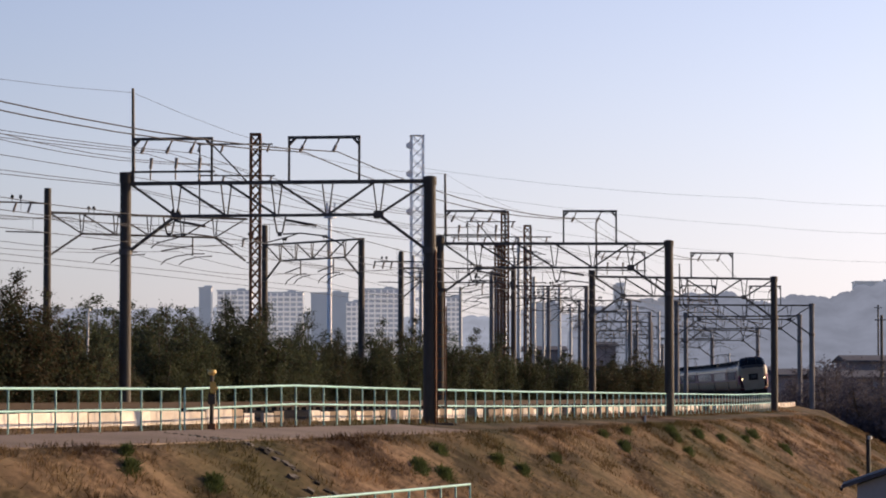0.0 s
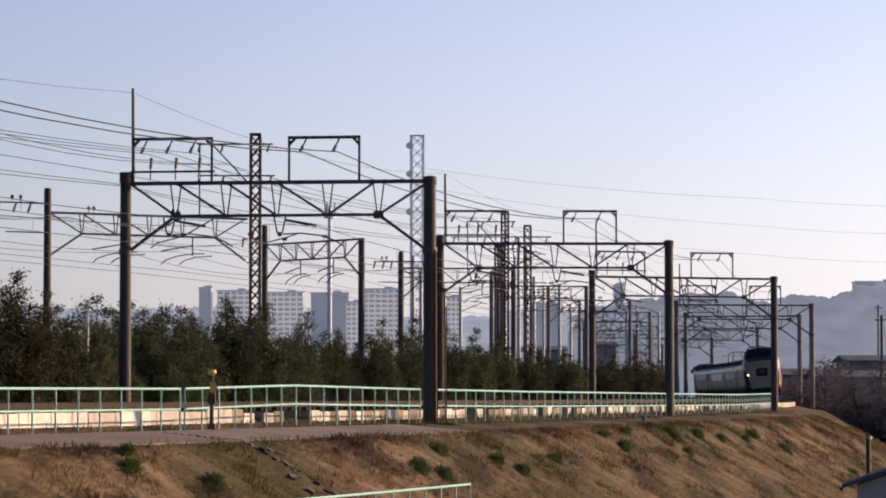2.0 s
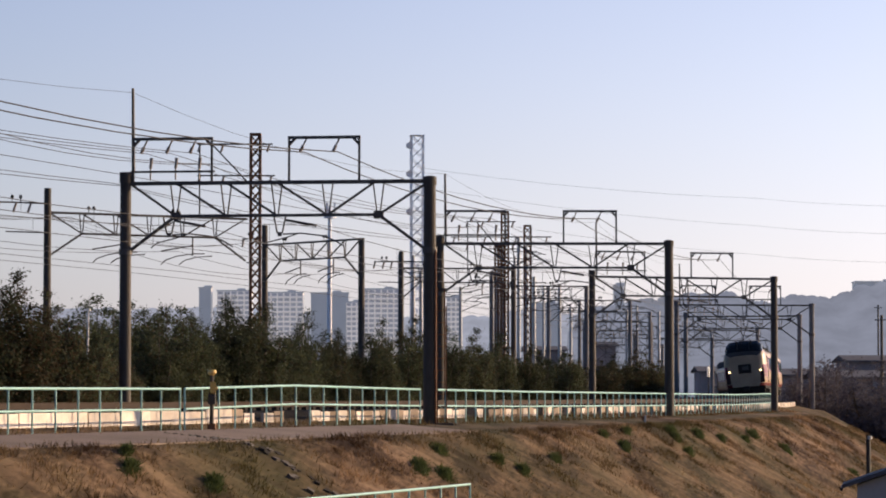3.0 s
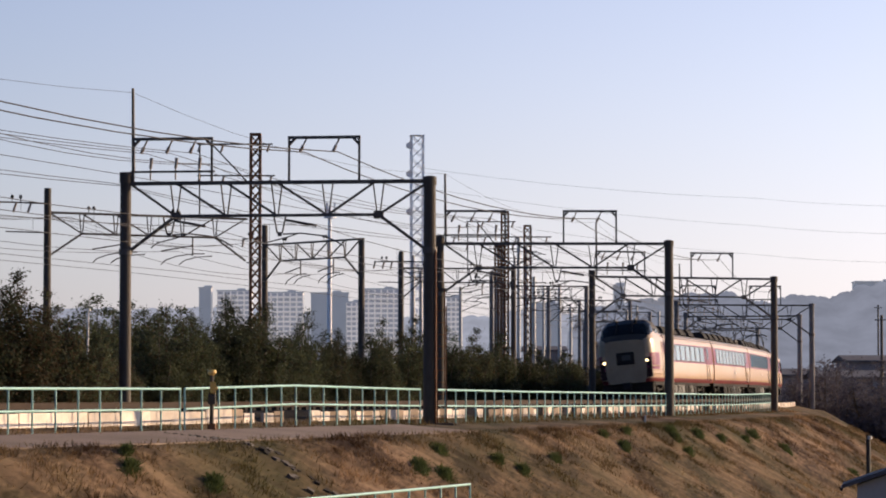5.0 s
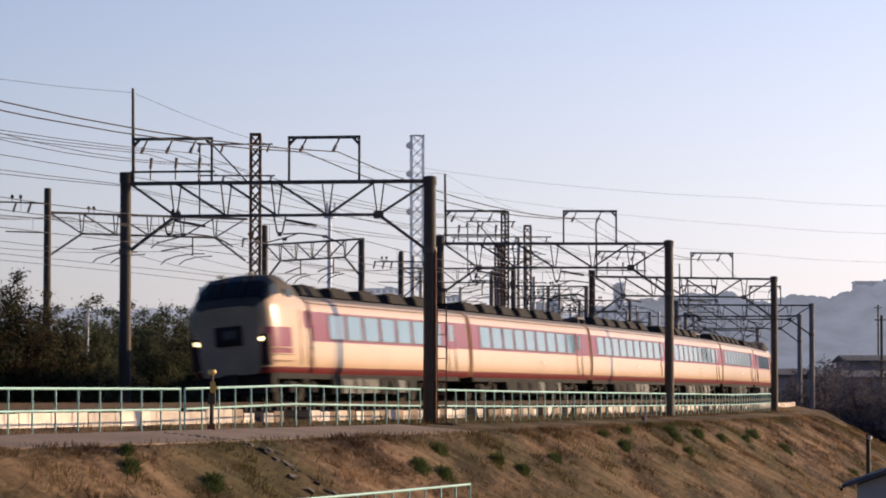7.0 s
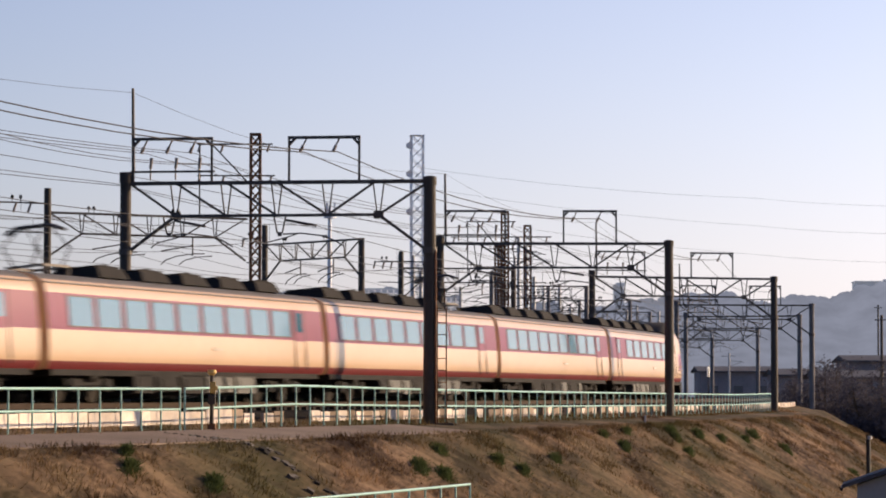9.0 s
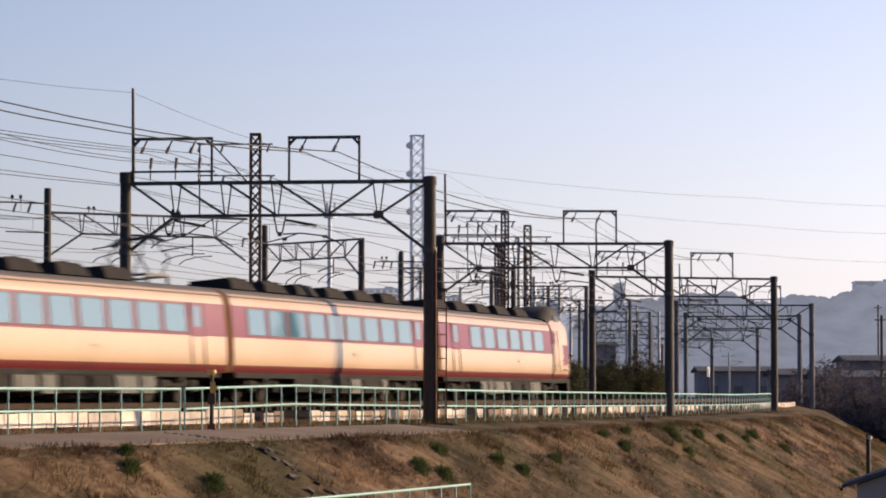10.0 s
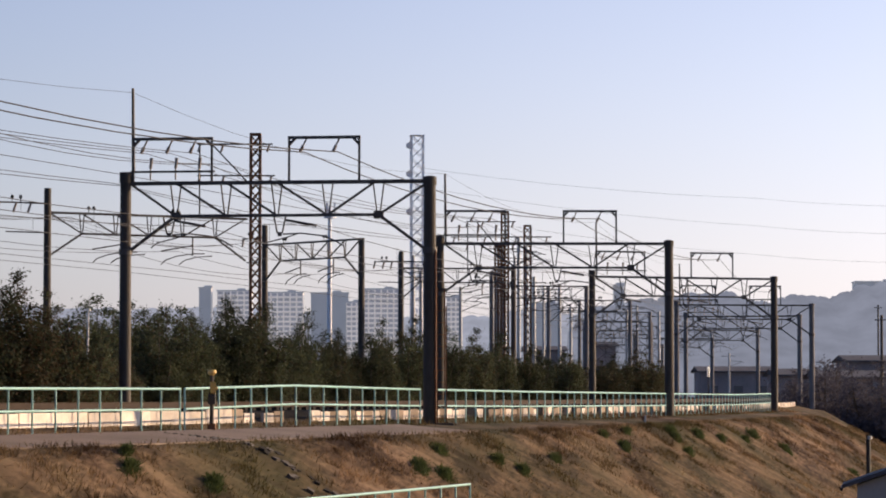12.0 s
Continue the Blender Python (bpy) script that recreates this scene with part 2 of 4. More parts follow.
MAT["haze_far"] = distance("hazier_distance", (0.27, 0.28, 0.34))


# ---- mesh helpers ----
class Solid:
    """Collects plain solids of one mesh."""

    def __init__(self):
        self.v, self.f, self.m = [], [], []

    def face(self, pts, mat=0):
        k = len(self.v)
        self.v += [tuple(p) for p in pts]
        self.f.append(tuple(range(k, k + len(pts))))
        self.m.append(mat)

    def box(self, c, size, turn=None, mat=0, taper=1.0):
        k = len(self.v)
        hx, hy, hz = (a / 2 for a in size)
        c = Vector(c)
        for z in (-hz, hz):
            q = taper if z > 0 else 1
            for x, y in ((-hx, -hy), (hx, -hy), (hx, hy), (-hx, hy)):
                p = Vector((x * q, y * q, z))
                self.v.append(tuple(c + (turn @ p if turn else p)))
        for f in ((3, 2, 1, 0), (4, 5, 6, 7), (0, 1, 5, 4), (1, 2, 6, 5), (2, 3, 7, 6), (3, 0, 4, 7)):
            self.f.append(tuple(k + i for i in f))
            self.m.append(mat)
        return self

    def bar(self, p, q, w, h=None, mat=0):
        p, q = Vector(p), Vector(q)
        d = q - p
        turn = d.to_track_quat("Z", "Y").to_matrix()
        return self.box((p + q) / 2, (w, h or w, d.length), turn, mat)

    def tube(self, p, q, r, r2=None, n=10, mat=0, cap=True):
        p, q = Vector(p), Vector(q)
        r2 = r if r2 is None else r2
        turn = (q - p).to_track_quat("Z", "Y").to_matrix()
        k = len(self.v)
        for c, rr in ((p, r), (q, r2)):
            for i in range(n):
                a = 2 * math.pi * i / n
                self.v.append(tuple(c + turn @ Vector((math.cos(a) * rr, math.sin(a) * rr, 0))))
        for i in range(n):
            j = (i + 1) % n
            self.f.append((k + i, k + j, k + n + j, k + n + i))
            self.m.append(mat)
        if cap:
            self.f += [tuple(k + n - 1 - i for i in range(n)), tuple(k + n + i for i in range(n))]
            self.m += [mat, mat]
        return self

    def grid(self, rows, mat=0, close=False):
        """Skin over rows of points; mat may be a function of a face's centre."""
        k, w = len(self.v), len(rows[0])
        for r in rows:
            self.v += [tuple(p) for p in r]
        for i in range(len(rows) - 1):
            for j in range(w if close else w - 1):
                j2 = (j + 1) % w
                self.f.append((k + i * w + j, k + i * w + j2, k + (i + 1) * w + j2, k + (i + 1) * w + j))
                self.m.append(mat(i, j) if callable(mat) else mat)
        return self

    def pipe(self, pts, r, n=8, mat=0):
        """One bent tube through points."""
        rows = []
        pts = [Vector(p) for p in pts]
        for i, v in enumerate(pts):
            d = (pts[min(i + 1, len(pts) - 1)] - pts[max(i - 1, 0)]).normalized()
            s = d.orthogonal().normalized() if abs(d.z) > 0.9 else d.cross(Vector((0, 0, 1))).normalized()
            u = s.cross(d)
            rows.append([v + (s * math.cos(6.2832 * k / n) + u * math.sin(6.2832 * k / n)) * r for k in range(n)])
        self.grid(rows, mat, close=True)
        self.face(list(reversed(rows[0])), mat)
        self.face(rows[-1], mat)
        return self

    def mesh(self, name, mats, smooth=False):
        me = bpy.data.meshes.new(name)
        me.from_pydata(self.v, [], self.f)
        for x in mats if isinstance(mats, (list, tuple)) else [mats]:
            me.materials.append(MAT[x])
        me.polygons.foreach_set("material_index", self.m)
        if smooth:
            me.polygons.foreach_set("use_smooth", [True] * len(self.f))
        me.update()
        return me


def part(name, solid, mats, parent=None, label="", at_pose=None, smooth=False):
    """Links a solid, or a mesh already made, as one mesh object under a thing or a part."""
    me = solid if isinstance(solid, bpy.types.Mesh) else solid.mesh(name, mats, smooth)
    ob = new(name, me)
    if parent:
        ob.parent = parent
    if at_pose is not None:
        ob.matrix_basis = at_pose
    if label:
        tagged(ob, label)
    return ob


def thing(name, label, category, m=None, group="", kind=""):
    ob = new(name)
    ob.empty_display_size = 0.3
    if m is not None:
        ob.matrix_basis = m
    return tagged(ob, label, category, group, kind)


# ---- ground ----
def smooth01(a):
    a = np.clip(a, 0, 1)
    return a * a * (3 - 2 * a)


def profile(o):
    """Height of the embankment's surface at o metres to the camera's side of the near track."""
    return float(np.interp(o, (-60, -40, -7.5, -6.6, -5.6, 2.4, 3.1, 3.9, 7.0, 7.6, 18.2, 24), (-7.3, -0.9, -0.75, -0.7, -0.5, -0.45, -0.62, -0.7, -0.9, -1.05, -7.2, -7.3)))


def surface(s, o):
    """The embankment's surface with its rills and humps; its shoulder narrows where the path has ended."""
    near = o
    if o > 3.2:
        o = o + float(np.interp(s, (35, 75), (0, 2.4))) * float(smooth01((o - 3.2) / 1.2))
    z = profile(o)
    if o > 7.0 and s < 130:      # rills washed straight down the slope
        k = min(1.0, (o - 7.0) / 0.8)
        rill = noise.noise((s * 0.75 + 0.3 * noise.noise((o * 0.5, s * 0.2, 2)), near * 0.14, 11.0))
        z -= k * (0.1 * max(0.0, rill) + 0.05 * noise.noise((s * 1.4, near * 0.35, 5.0)))
    if o > 6.5:
        k = min(1.0, (o - 6.5) / 1.5) * (1.0 if o < 18 else 0.3)
        z += k * (noise.noise((s * 0.22, o * 0.5, 3.1)) * 0.06 + noise.noise((s * 0.25, o * 0.12, 7)) * 0.16 + 0.06 * noise.noise((s * 0.6, o * 1.3, 1)))
    return z


LOW = -7.0
g = Solid()
xs = [-4000, -2000, -900, -400, -200, -120, -80, -50, -30, -10, 10, 30, 50, 80, 120, 200, 400, 900, 2000, 4000]
ys = [-1500, -600, -200, -80, -30, 0, 30, 60, 90, 120, 160, 200, 260, 330, 420, 550, 750, 1000, 1500, 2500, 4800]
g.grid([[(x, y, LOW + 0.25 * noise.noise((x * 0.02, y * 0.02, 0))) for x in xs] for y in ys])
tagged(part("ground", g, "lowland"), "dull brown-grey low land stretching to the hazy horizon", "ground", kind="structure")


def embankment():
    g = Solid()
    fine = list(np.arange(7.0, 19.2, 0.45))
    os_ = [-60, -50, -40, -25, -14, -7.5, -6.6, -5.6, -4, -2, 0, 1.5, 2.4, 3.1, 3.9, 5, 6] + fine + [21, 24]
    ss = list(np.arange(-210, -90, 6.0)) + list(np.arange(-90, 60, 0.35)) + list(np.arange(60, 130, 0.8)) + list(np.arange(130, 620, 8.0))
    rows = []
    for s in ss:
        row = []
        for o in os_:
            z = surface(s, o)
            p = at(s, o)
            row.append((p.x, p.y, z))
        rows.append(row)
    g.grid(rows)
    return tagged(part("embankment", g, "soil", smooth=True), "railway embankment with a slope of dry brown winter grass", "embankment", kind="structure")


embankment()


def ribbon(name, mats, o1, o2, z1, z2, s1, s2, step, thick, label, category, o_shift=None):
    g = Solid()
    rows = []
    for s in np.arange(s1, s2 + 0.01, step):
        d = o_shift(s) if o_shift else 0
        a, b = at(s, o1 + d, z1), at(s, o2 + d, z2)
        rows.append([a - Vector((0, 0, thick)), a, b, b - Vector((0, 0, thick))])
    g.grid(rows, close=True)
    return tagged(part(name, g, mats), label, category, kind="structure")


bed = Solid()
bed.grid([[at(s, o, z) for o, z in ((-6.1, -0.6), (-5.2, -0.27), (-1.9, -0.25), (1.7, -0.2), (2.6, -0.55))] for s in np.arange(-210, 600, 4.0)])
tagged(part("ballast_bed", bed, "ballast"), "grey-brown crushed stone ballast under two tracks", "ballast", kind="structure")
# the service path: concrete slabs with joints, ending where grass takes over
for k, s in enumerate(np.arange(-120, -36, 3.0)):
    ribbon("path_slab", "concrete", 4.3, 7.0, -0.66, -0.882, s, s + 2.985, 0.995, 0.2, "worn grey concrete slab of the service path", "path")


# ---- tracks ----
def track(o, label):
    t = thing("railway_track", label, "railway track", kind="structure")
    for side in (-0.5335, 0.5335):
        g = Solid()
        rows = []
        lift = side * math.tan(CANT)
        for s in np.arange(-210, 600, 3.0):
            rows.append([at(s, o + near_track(s) + side + dx, lift + dz) for dx, dz in ((-0.06, -0.15), (-0.03, -0.02), (-0.033, 0), (0.033, 0), (0.03, -0.02), (0.06, -0.15))])
        g.grid(rows, close=True)
        part("rail", g, "rail", t)
    g = Solid()
    for s in np.arange(-100, 300, 0.66):
        turn = (Matrix.Rotation(-head(s), 3, "Z") @ Matrix.Rotation(-CANT, 3, "Y"))
        g.box(at(s, o + near_track(s), -0.265), (2.0, 0.22, 0.14), turn)
    tagged(part("sleepers", g, "sleeper", t), "concrete sleepers", kind="stuff")
    return t


track(0.0, "near track with worn steel rails on ballast")
track(-3.8, "second track with worn steel rails on ballast")


# ---- train ----
SECTION = [(1.3, 0.84), (1.375, 0.95), (1.405, 1.05), (1.43, 1.2), (1.45, 1.4), (1.464, 1.62), (1.473, 1.88), (1.468, 2.3), (1.45, 2.86), (1.41, 3.08), (1.33, 3.22), (1.1, 3.36), (0.7, 3.47), (0.0, 3.53)]
BANDS = [1, 1, 0, 0, 0, 0, 2, 2, 0, 0, 3, 3, 3]    # 0 cream, 1 lower red, 2 window red, 3 roof


def outline(sec):
    return [(x, z) for x, z in sec] + [(-x, z) for x, z in reversed(sec[:-1])]


def shell(y1, y2, step=2.0):
    """A coach body between two places of its length, y towards the rear."""
    sec = outline(SECTION)
    g = Solid()
    n = len(SECTION) - 1
    ys = list(np.linspace(y1, y2, max(2, int(abs(y2 - y1) / step))))
    mat = [{0: 0, 1: 3, 2: 1, 3: 2}[BANDS[j]] for j in range(n)]
    mat += list(reversed(mat))
    g.grid([[(x, y, z) for x, z in sec] for y in ys], lambda i, j: mat[j])
    return g, sec


def coach(kind):
    """One coach; its origin lies between its bogies at rail level, its front towards -y."""
    cab = kind in ("front", "rear")
    L = 10.0
    name = "driving_coach" if cab else "passenger_coach"
    label = {"front": "leading cream and crimson express coach with lit headlamps and high cab", "rear": "trailing cream and crimson express coach with a high cab"}.get(kind, "cream and crimson express coach with a row of windows")
    t = thing(name, label, "train coach", group="coaches of the express train")
    y1, y2 = -L, L
    tail = {-1: L, 1: L}
    if kind == "front":
        y1, y2 = -L + 3.4, L + 0.7
        tail[1] = y2
    if kind == "rear":
        y1, y2 = -L - 0.35, L - 3.4
        tail[-1] = -y1
    g, sec = shell(y1, y2)
    for y in ([y1, y2] if not cab else ([y2] if kind == "front" else [y1])):
        g.face([(x, y, z) for x, z in sec], 0)
    part("body", g, ["cream", "red", "roofgrey", "skirt_red"], t, smooth=True)
    # floor pan
    part("underframe", Solid().box((0, 0, 0.78), (2.6, 19.4, 0.2)), "under", t)
    # doors and windows
    door_at = [-8.3] if kind == "rear" else [8.5 if kind == "front" else 7.9]
    win_lo, win_hi = -8.0, 6.4
    if kind == "front":
        win_lo, win_hi = -4.2, 6.5
    if kind == "rear":
        win_lo, win_hi = -5.4, 4.4
    pane = Solid().box((0, 0, 0), (0.03, 1.48, 0.78)).mesh("window_pane", "pane")
    wframe = Solid()
    for dy in (-0.755, 0.755):
        wframe.box((0, dy, 0), (0.02, 0.03, 0.84))
    for dz in (-0.405, 0.405):
        wframe.box((0, 0, dz), (0.02, 1.45, 0.03))
    wframe = wframe.mesh("window_frame", "roofgrey")
    n = int(round((win_hi - win_lo) / 1.82)) + 1
    for side in (1, -1):
        for i in range(n):
            y = win_lo + i * (win_hi - win_lo) / (n - 1)
            m = Matrix.Translation((side * 1.466, y, 2.38)) @ Matrix.Rotation(radians(-1.2 * side), 4, "Y")
            w = part("window_pane", pane, None, t, at_pose=m)
            part("window_frame", wframe, None, w, at_pose=Matrix.Translation((side * 0.012, 0, 0)))
        for y in door_at:
            d = Solid().box((0, 0, -0.05), (0.025, 0.86, 1.0), mat=0)
            dm = Matrix.Translation((side * 1.474, y, 2.4))
            dd = part("door", d, "red", t, at_pose=dm)
            part("door_window", Solid().box((side * 0.008, 0, 0.05), (0.025, 0.5, 0.62)), "pane", dd)
            part("door_seal", Solid().box((0, -0.46, -0.5), (0.03, 0.03, 1.9)).box((0, 0.46, -0.5), (0.03, 0.03, 1.9)), "black", dd)
        if kind != "front":
            # the bar takes the same darker cream as its own tone
            part("marking_bar", Solid().box((side * 1.476, 1.2, 1.5), (0.012, 0.7, 0.1)), "grimy", t)
        part("rain_gutter", Solid().box((side * 1.395, (y1 + y2) / 2, 3.13), (0.05, abs(y2 - y1), 0.035)), "roofgrey", t)
    # roof units
    units = np.linspace(-7.2, 7.2, 6) if kind in ("mid", "panto", "panto_ahead") else (np.linspace(-4.6, 7.6, 5) if kind == "front" else np.linspace(-7.6, 4.6, 5))
    ac = Solid()
    ac.box((0, 0, 0.16), (1.7, 1.95, 0.3), taper=0.84)
    ac.box((0, 0, 0.35), (1.3, 1.6, 0.06))
    for dx in (-0.35, 0.35):
        ac.tube((dx, 0, 0.37), (dx, 0, 0.42), 0.28, n=12)
    for dy in (-0.6, -0.2, 0.2, 0.6):
        ac.box((0.72, dy, 0.12), (0.06, 0.28, 0.14))
        ac.box((-0.72, dy, 0.12), (0.06, 0.28, 0.14))
    ac = ac.mesh("air_conditioner", "under")
    for i, y in enumerate(units):
        if (kind == "panto" and i == 5) or (kind == "panto_ahead" and i == 0):
            continue
        part("air_conditioner", ac, None, t, at_pose=Matrix.Translation((0, y, 3.47)))
    if kind in ("panto", "panto_ahead"):
        pantograph(t, 7.4 if kind == "panto" else -7.4)
    # underfloor boxes
    rng = random.Random({"front": 1, "mid": 2, "panto": 3, "rear": 4, "panto_ahead": 5}[kind])
    y = -4.6
    while y < 4.4:
        w = rng.uniform(0.7, 1.9)
        grey = rng.random() < 0.45
        for side in (1, -1):
            b = Solid().box((side * 0.95, y + w / 2, 0.47), (0.7, w - 0.12, rng.uniform(0.42, 0.55)))
            b.box((side * 1.31, y + w / 2, 0.47), (0.03, w * 0.6, 0.3))
            part("equipment_box", b, "undergrey" if grey else "under", t)
        y += w + 0.1
    # bogies
    for y in (-7.0, 7.0):
        bogie(t, y)
    # ends
    for e in (-1, 1):
        if (kind == "front" and e < 0) or (kind == "rear" and e > 0):
            nose(t, e, L, kind)
            continue
        gw = Solid()
        for k in range(4):
            w = 0.62 + 0.05 * (k % 2)
            gw.box((0, e * (tail[e] + 0.03 + 0.06 * k), 2.05), (w * 2, 0.05, 2.2 + 0.1 * (k % 2)))
        part("gangway_bellows", gw, "rubber", t)
        c = Solid().bar((0, e * (tail[e] - 0.8), 0.8), (0, e * (tail[e] + 0.24), 0.8), 0.16)
        c.box((0, e * (tail[e] + 0.12), 0.8), (0.34, 0.3, 0.34))
        part("coupler", c, "under", t)
    return t


def bogie(t, y):
    b = Solid()
    for side in (1, -1):
        b.box((side * 1.02, y, 0.52), (0.14, 2.9, 0.18))
        for dy in (-1.05, 1.05):
            b.box((side * 1.06, y + dy, 0.43), (0.22, 0.34, 0.34))
            b.tube((side * 1.04, y + dy, 0.43), (side * 1.04, y + dy, 0.7), 0.11, n=8)
        b.tube((side * 1.1, y - 0.25, 0.72), (side * 1.1, y + 0.25, 0.72), 0.2, n=10)
    b.box((0, y, 0.5), (2.0, 0.5, 0.22))
    bo = part("bogie", b, "under", t)
    for dy in (-1.05, 1.05):
        w = Solid().tube((-0.6, y + dy, 0.43), (0.6, y + dy, 0.43), 0.08, n=8)
        for side in (1, -1):
            w.tube((side * 0.5, y + dy, 0.43), (side * 0.63, y + dy, 0.43), 0.43, n=20)
            w.tube((side * 0.47, y + dy, 0.43), (side * 0.5, y + dy, 0.43), 0.455, n=20)
        part("wheelset", w, "wheel", bo)


def pantograph(t, y):
    g = Solid()
    for side in (-0.55, 0.55):
        for dy in (-0.7, 0.7):
            g.tube((side, y + dy, 3.4), (side, y + dy, 3.72), 0.06, n=8)
        g.bar((side, y - 0.8, 3.74), (side, y + 0.8, 3.74), 0.07)
    for dy in (-0.8, 0.8):
        g.bar((-0.55, y + dy, 3.74), (0.55, y + dy, 3.74), 0.07)
    pa = part("pantograph", g, "steel", t)
    for side in (-1, 1):
        for e in (-1, 1):
            part("arm", Solid().pipe([(side * 0.5, y + e * 0.45, 3.76), (side * 0.5, y + e * 1.05, 4.3), (side * 0.35, y + e * 0.16, 4.85)], 0.035, 6), "steel", pa)
    for e in (-0.16, 0.16):
        part("contact_strip", Solid().pipe([(-0.85, y + e, 4.7), (-0.5, y + e, 4.87), (0.5, y + e, 4.87), (0.85, y + e, 4.7)], 0.045, 6), "steel", pa)


def nose(t, e, L, kind):
    """The cab: a raised driver's deck over a blunt, rounded face. u runs back from the face."""
    us = [0.0, 0.08, 0.25, 0.5, 0.8, 1.15, 1.7, 2.3, 2.9, 3.4]
    half = [1.02, 1.2, 1.34, 1.42, 1.455, 1.47, 1.473, 1.473, 1.473, 1.473]
    top = [3.02, 3.14, 3.3, 3.58, 3.86, 4.04, 4.1, 4.06, 3.86, 3.53]
    rows = []
    for u, w, tz in zip(us, half, top):
        k = w / 1.473
        row = [(SECTION[i][0] * k, z) for i, z in ((0, 0.86), (1, 0.95), (2, 1.05), (4, 1.45), (6, 1.88), (7, 2.3), (8, min(2.86, tz - 0.2)), (9, min(3.08, tz - 0.12)))]
        dz = tz - row[-1][1]
        deck = min(1.0, max(0.0, (tz - 3.1) / 0.8))
        row += [(k * (1.33 - 0.02 * deck), row[-1][1] + dz * 0.3), (k * (1.12 + 0.1 * deck), row[-1][1] + dz * 0.68), (k * (0.72 + 0.25 * deck), row[-1][1] + dz * 0.92), (0.0, tz)]
        row = [(x, e * (L + 0.25 - u), z) for x, z in row]
        rows.append(row + [(-x, y, z) for x, y, z in reversed(row[:-1])])
    g = Solid()
    n = 11

    def pick(i, j):
        j = j if j < n else 2 * n - 1 - j
        if j >= 8:
            return 2
        if j < 2:
            return 4
        if 3 <= j < 5 and i < 6:
            return 1 if i >= 1 else 0
        if 5 <= j < 6 and i >= 8:
            return 1
        return 3 if i < 2 else 0

    g.grid(rows, pick)
    face = rows[0]
    g.face(face if e < 0 else list(reversed(face)), 3)
    cab = part("cab", g, ["cream", "red", "deck", "grimy", "skirt_red"], t, smooth=True)
    # windscreen: a dark band wrapped round the raised deck, a little proud of it
    ws = Solid()
    sub = []
    for r in rows[2:6]:
        sub.append([Vector(r[j]) + Vector((0.012 * (1 if r[j][0] > 0 else -1), e * 0.012, 0.012)) for j in range(8, 15)])
    ws.grid(sub)
    part("windscreen", ws, "screen", cab)
    for x in (-0.42, 0.42):
        part("screen_pillar", Solid().bar((x, e * (L + 0.03), 3.36), (x * 0.95, e * (L - 0.5), 3.93), 0.05), "under", cab)
    for side in (1, -1):
        part("side_window", Solid().box((side * 1.315, e * (L - 1.75), 3.36), (0.05, 0.7, 0.36)), "screen", cab)
        # headlamp in a dark-red recess
        y = e * (L + 0.19)
        part("lamp_housing", Solid().box((side * 1.1, e * (L + 0.13), 1.6), (0.42, 0.22, 0.98)), "lamp_recess", cab)
        part("headlamp", Solid().tube((side * 1.08, y, 1.94), (side * 1.08, e * (L + 0.27), 1.94), 0.068, n=14), "lamp" if e < 0 else "pane", cab)
        part("tail_lamp", Solid().tube((side * 1.08, y, 1.62), (side * 1.08, e * (L + 0.24), 1.62), 0.07, n=10), "red", cab)
        for z in (1.24, 1.44, 1.64):
            part("louvre", Solid().pipe([(side * (w + 0.004), e * (L + 0.25 - u), z) for u, w in list(zip(us, half))[1:7]], 0.03, 6), "cream", cab)
        part("cab_door_seam", Solid().pipe([(side * 1.455, e * (L - 2.25), 1.1), (side * 1.476, e * (L - 2.25), 1.9), (side * 1.472, e * (L - 2.25), 2.9)], 0.014, 6), "black", cab)
        part("cab_door_seam", Solid().pipe([(side * 1.455, e * (L - 2.9), 1.1), (side * 1.476, e * (L - 2.9), 1.9), (side * 1.472, e * (L - 2.9), 2.9)], 0.014, 6), "black", cab)
    part("train_sign", Solid().box((0, e * (L + 0.26), 2.1), (0.9, 0.06, 0.62), mat=0).box((0.05, e * (L + 0.3), 2.14), (0.44, 0.02, 0.26), mat=1), ["under", "undergrey"], cab)
    part("front_skirt", Solid().box((0, e * (L - 0.15), 0.55), (2.5, 0.5, 0.6), taper=1.03), "under", cab)
    part("coupler", Solid().box((0, e * (L + 0.3), 0.72), (0.4, 0.5, 0.35)), "under", cab)
    for x in (-0.5, 0.5):
        part("roof_lamp", Solid().tube((x, e * (L - 0.95), 4.08), (x, e * (L - 0.6), 4.05), 0.06, n=10), "roofgrey", cab)


KINDS = ["front", "mid", "panto_ahead", "panto", "mid", "rear"]
coaches = [coach(k) for k in KINDS]
SPEED, NOSE_AT = 28.663, 160.72


def coach_pose(k, t):
    """Where coach k stands at t seconds: its bogies follow the line, leaning with the cant."""
    s = NOSE_AT - SPEED * t - 0.012 * max(0.0, t - 6) ** 2 + 10.25 + 20.5 * k + (0.0, 0.7, 0.7, 0.7, 0.7, 1.05)[k]
    a, b = at(s - 7, near_track(s - 7)), at(s + 7, near_track(s + 7))
    d = b - a
    return Matrix.Translation((a + b) / 2) @ Matrix.Rotation(-math.atan2(d.x, d.y), 4, "Z") @ Matrix.Rotation(-CANT, 4, "Y")


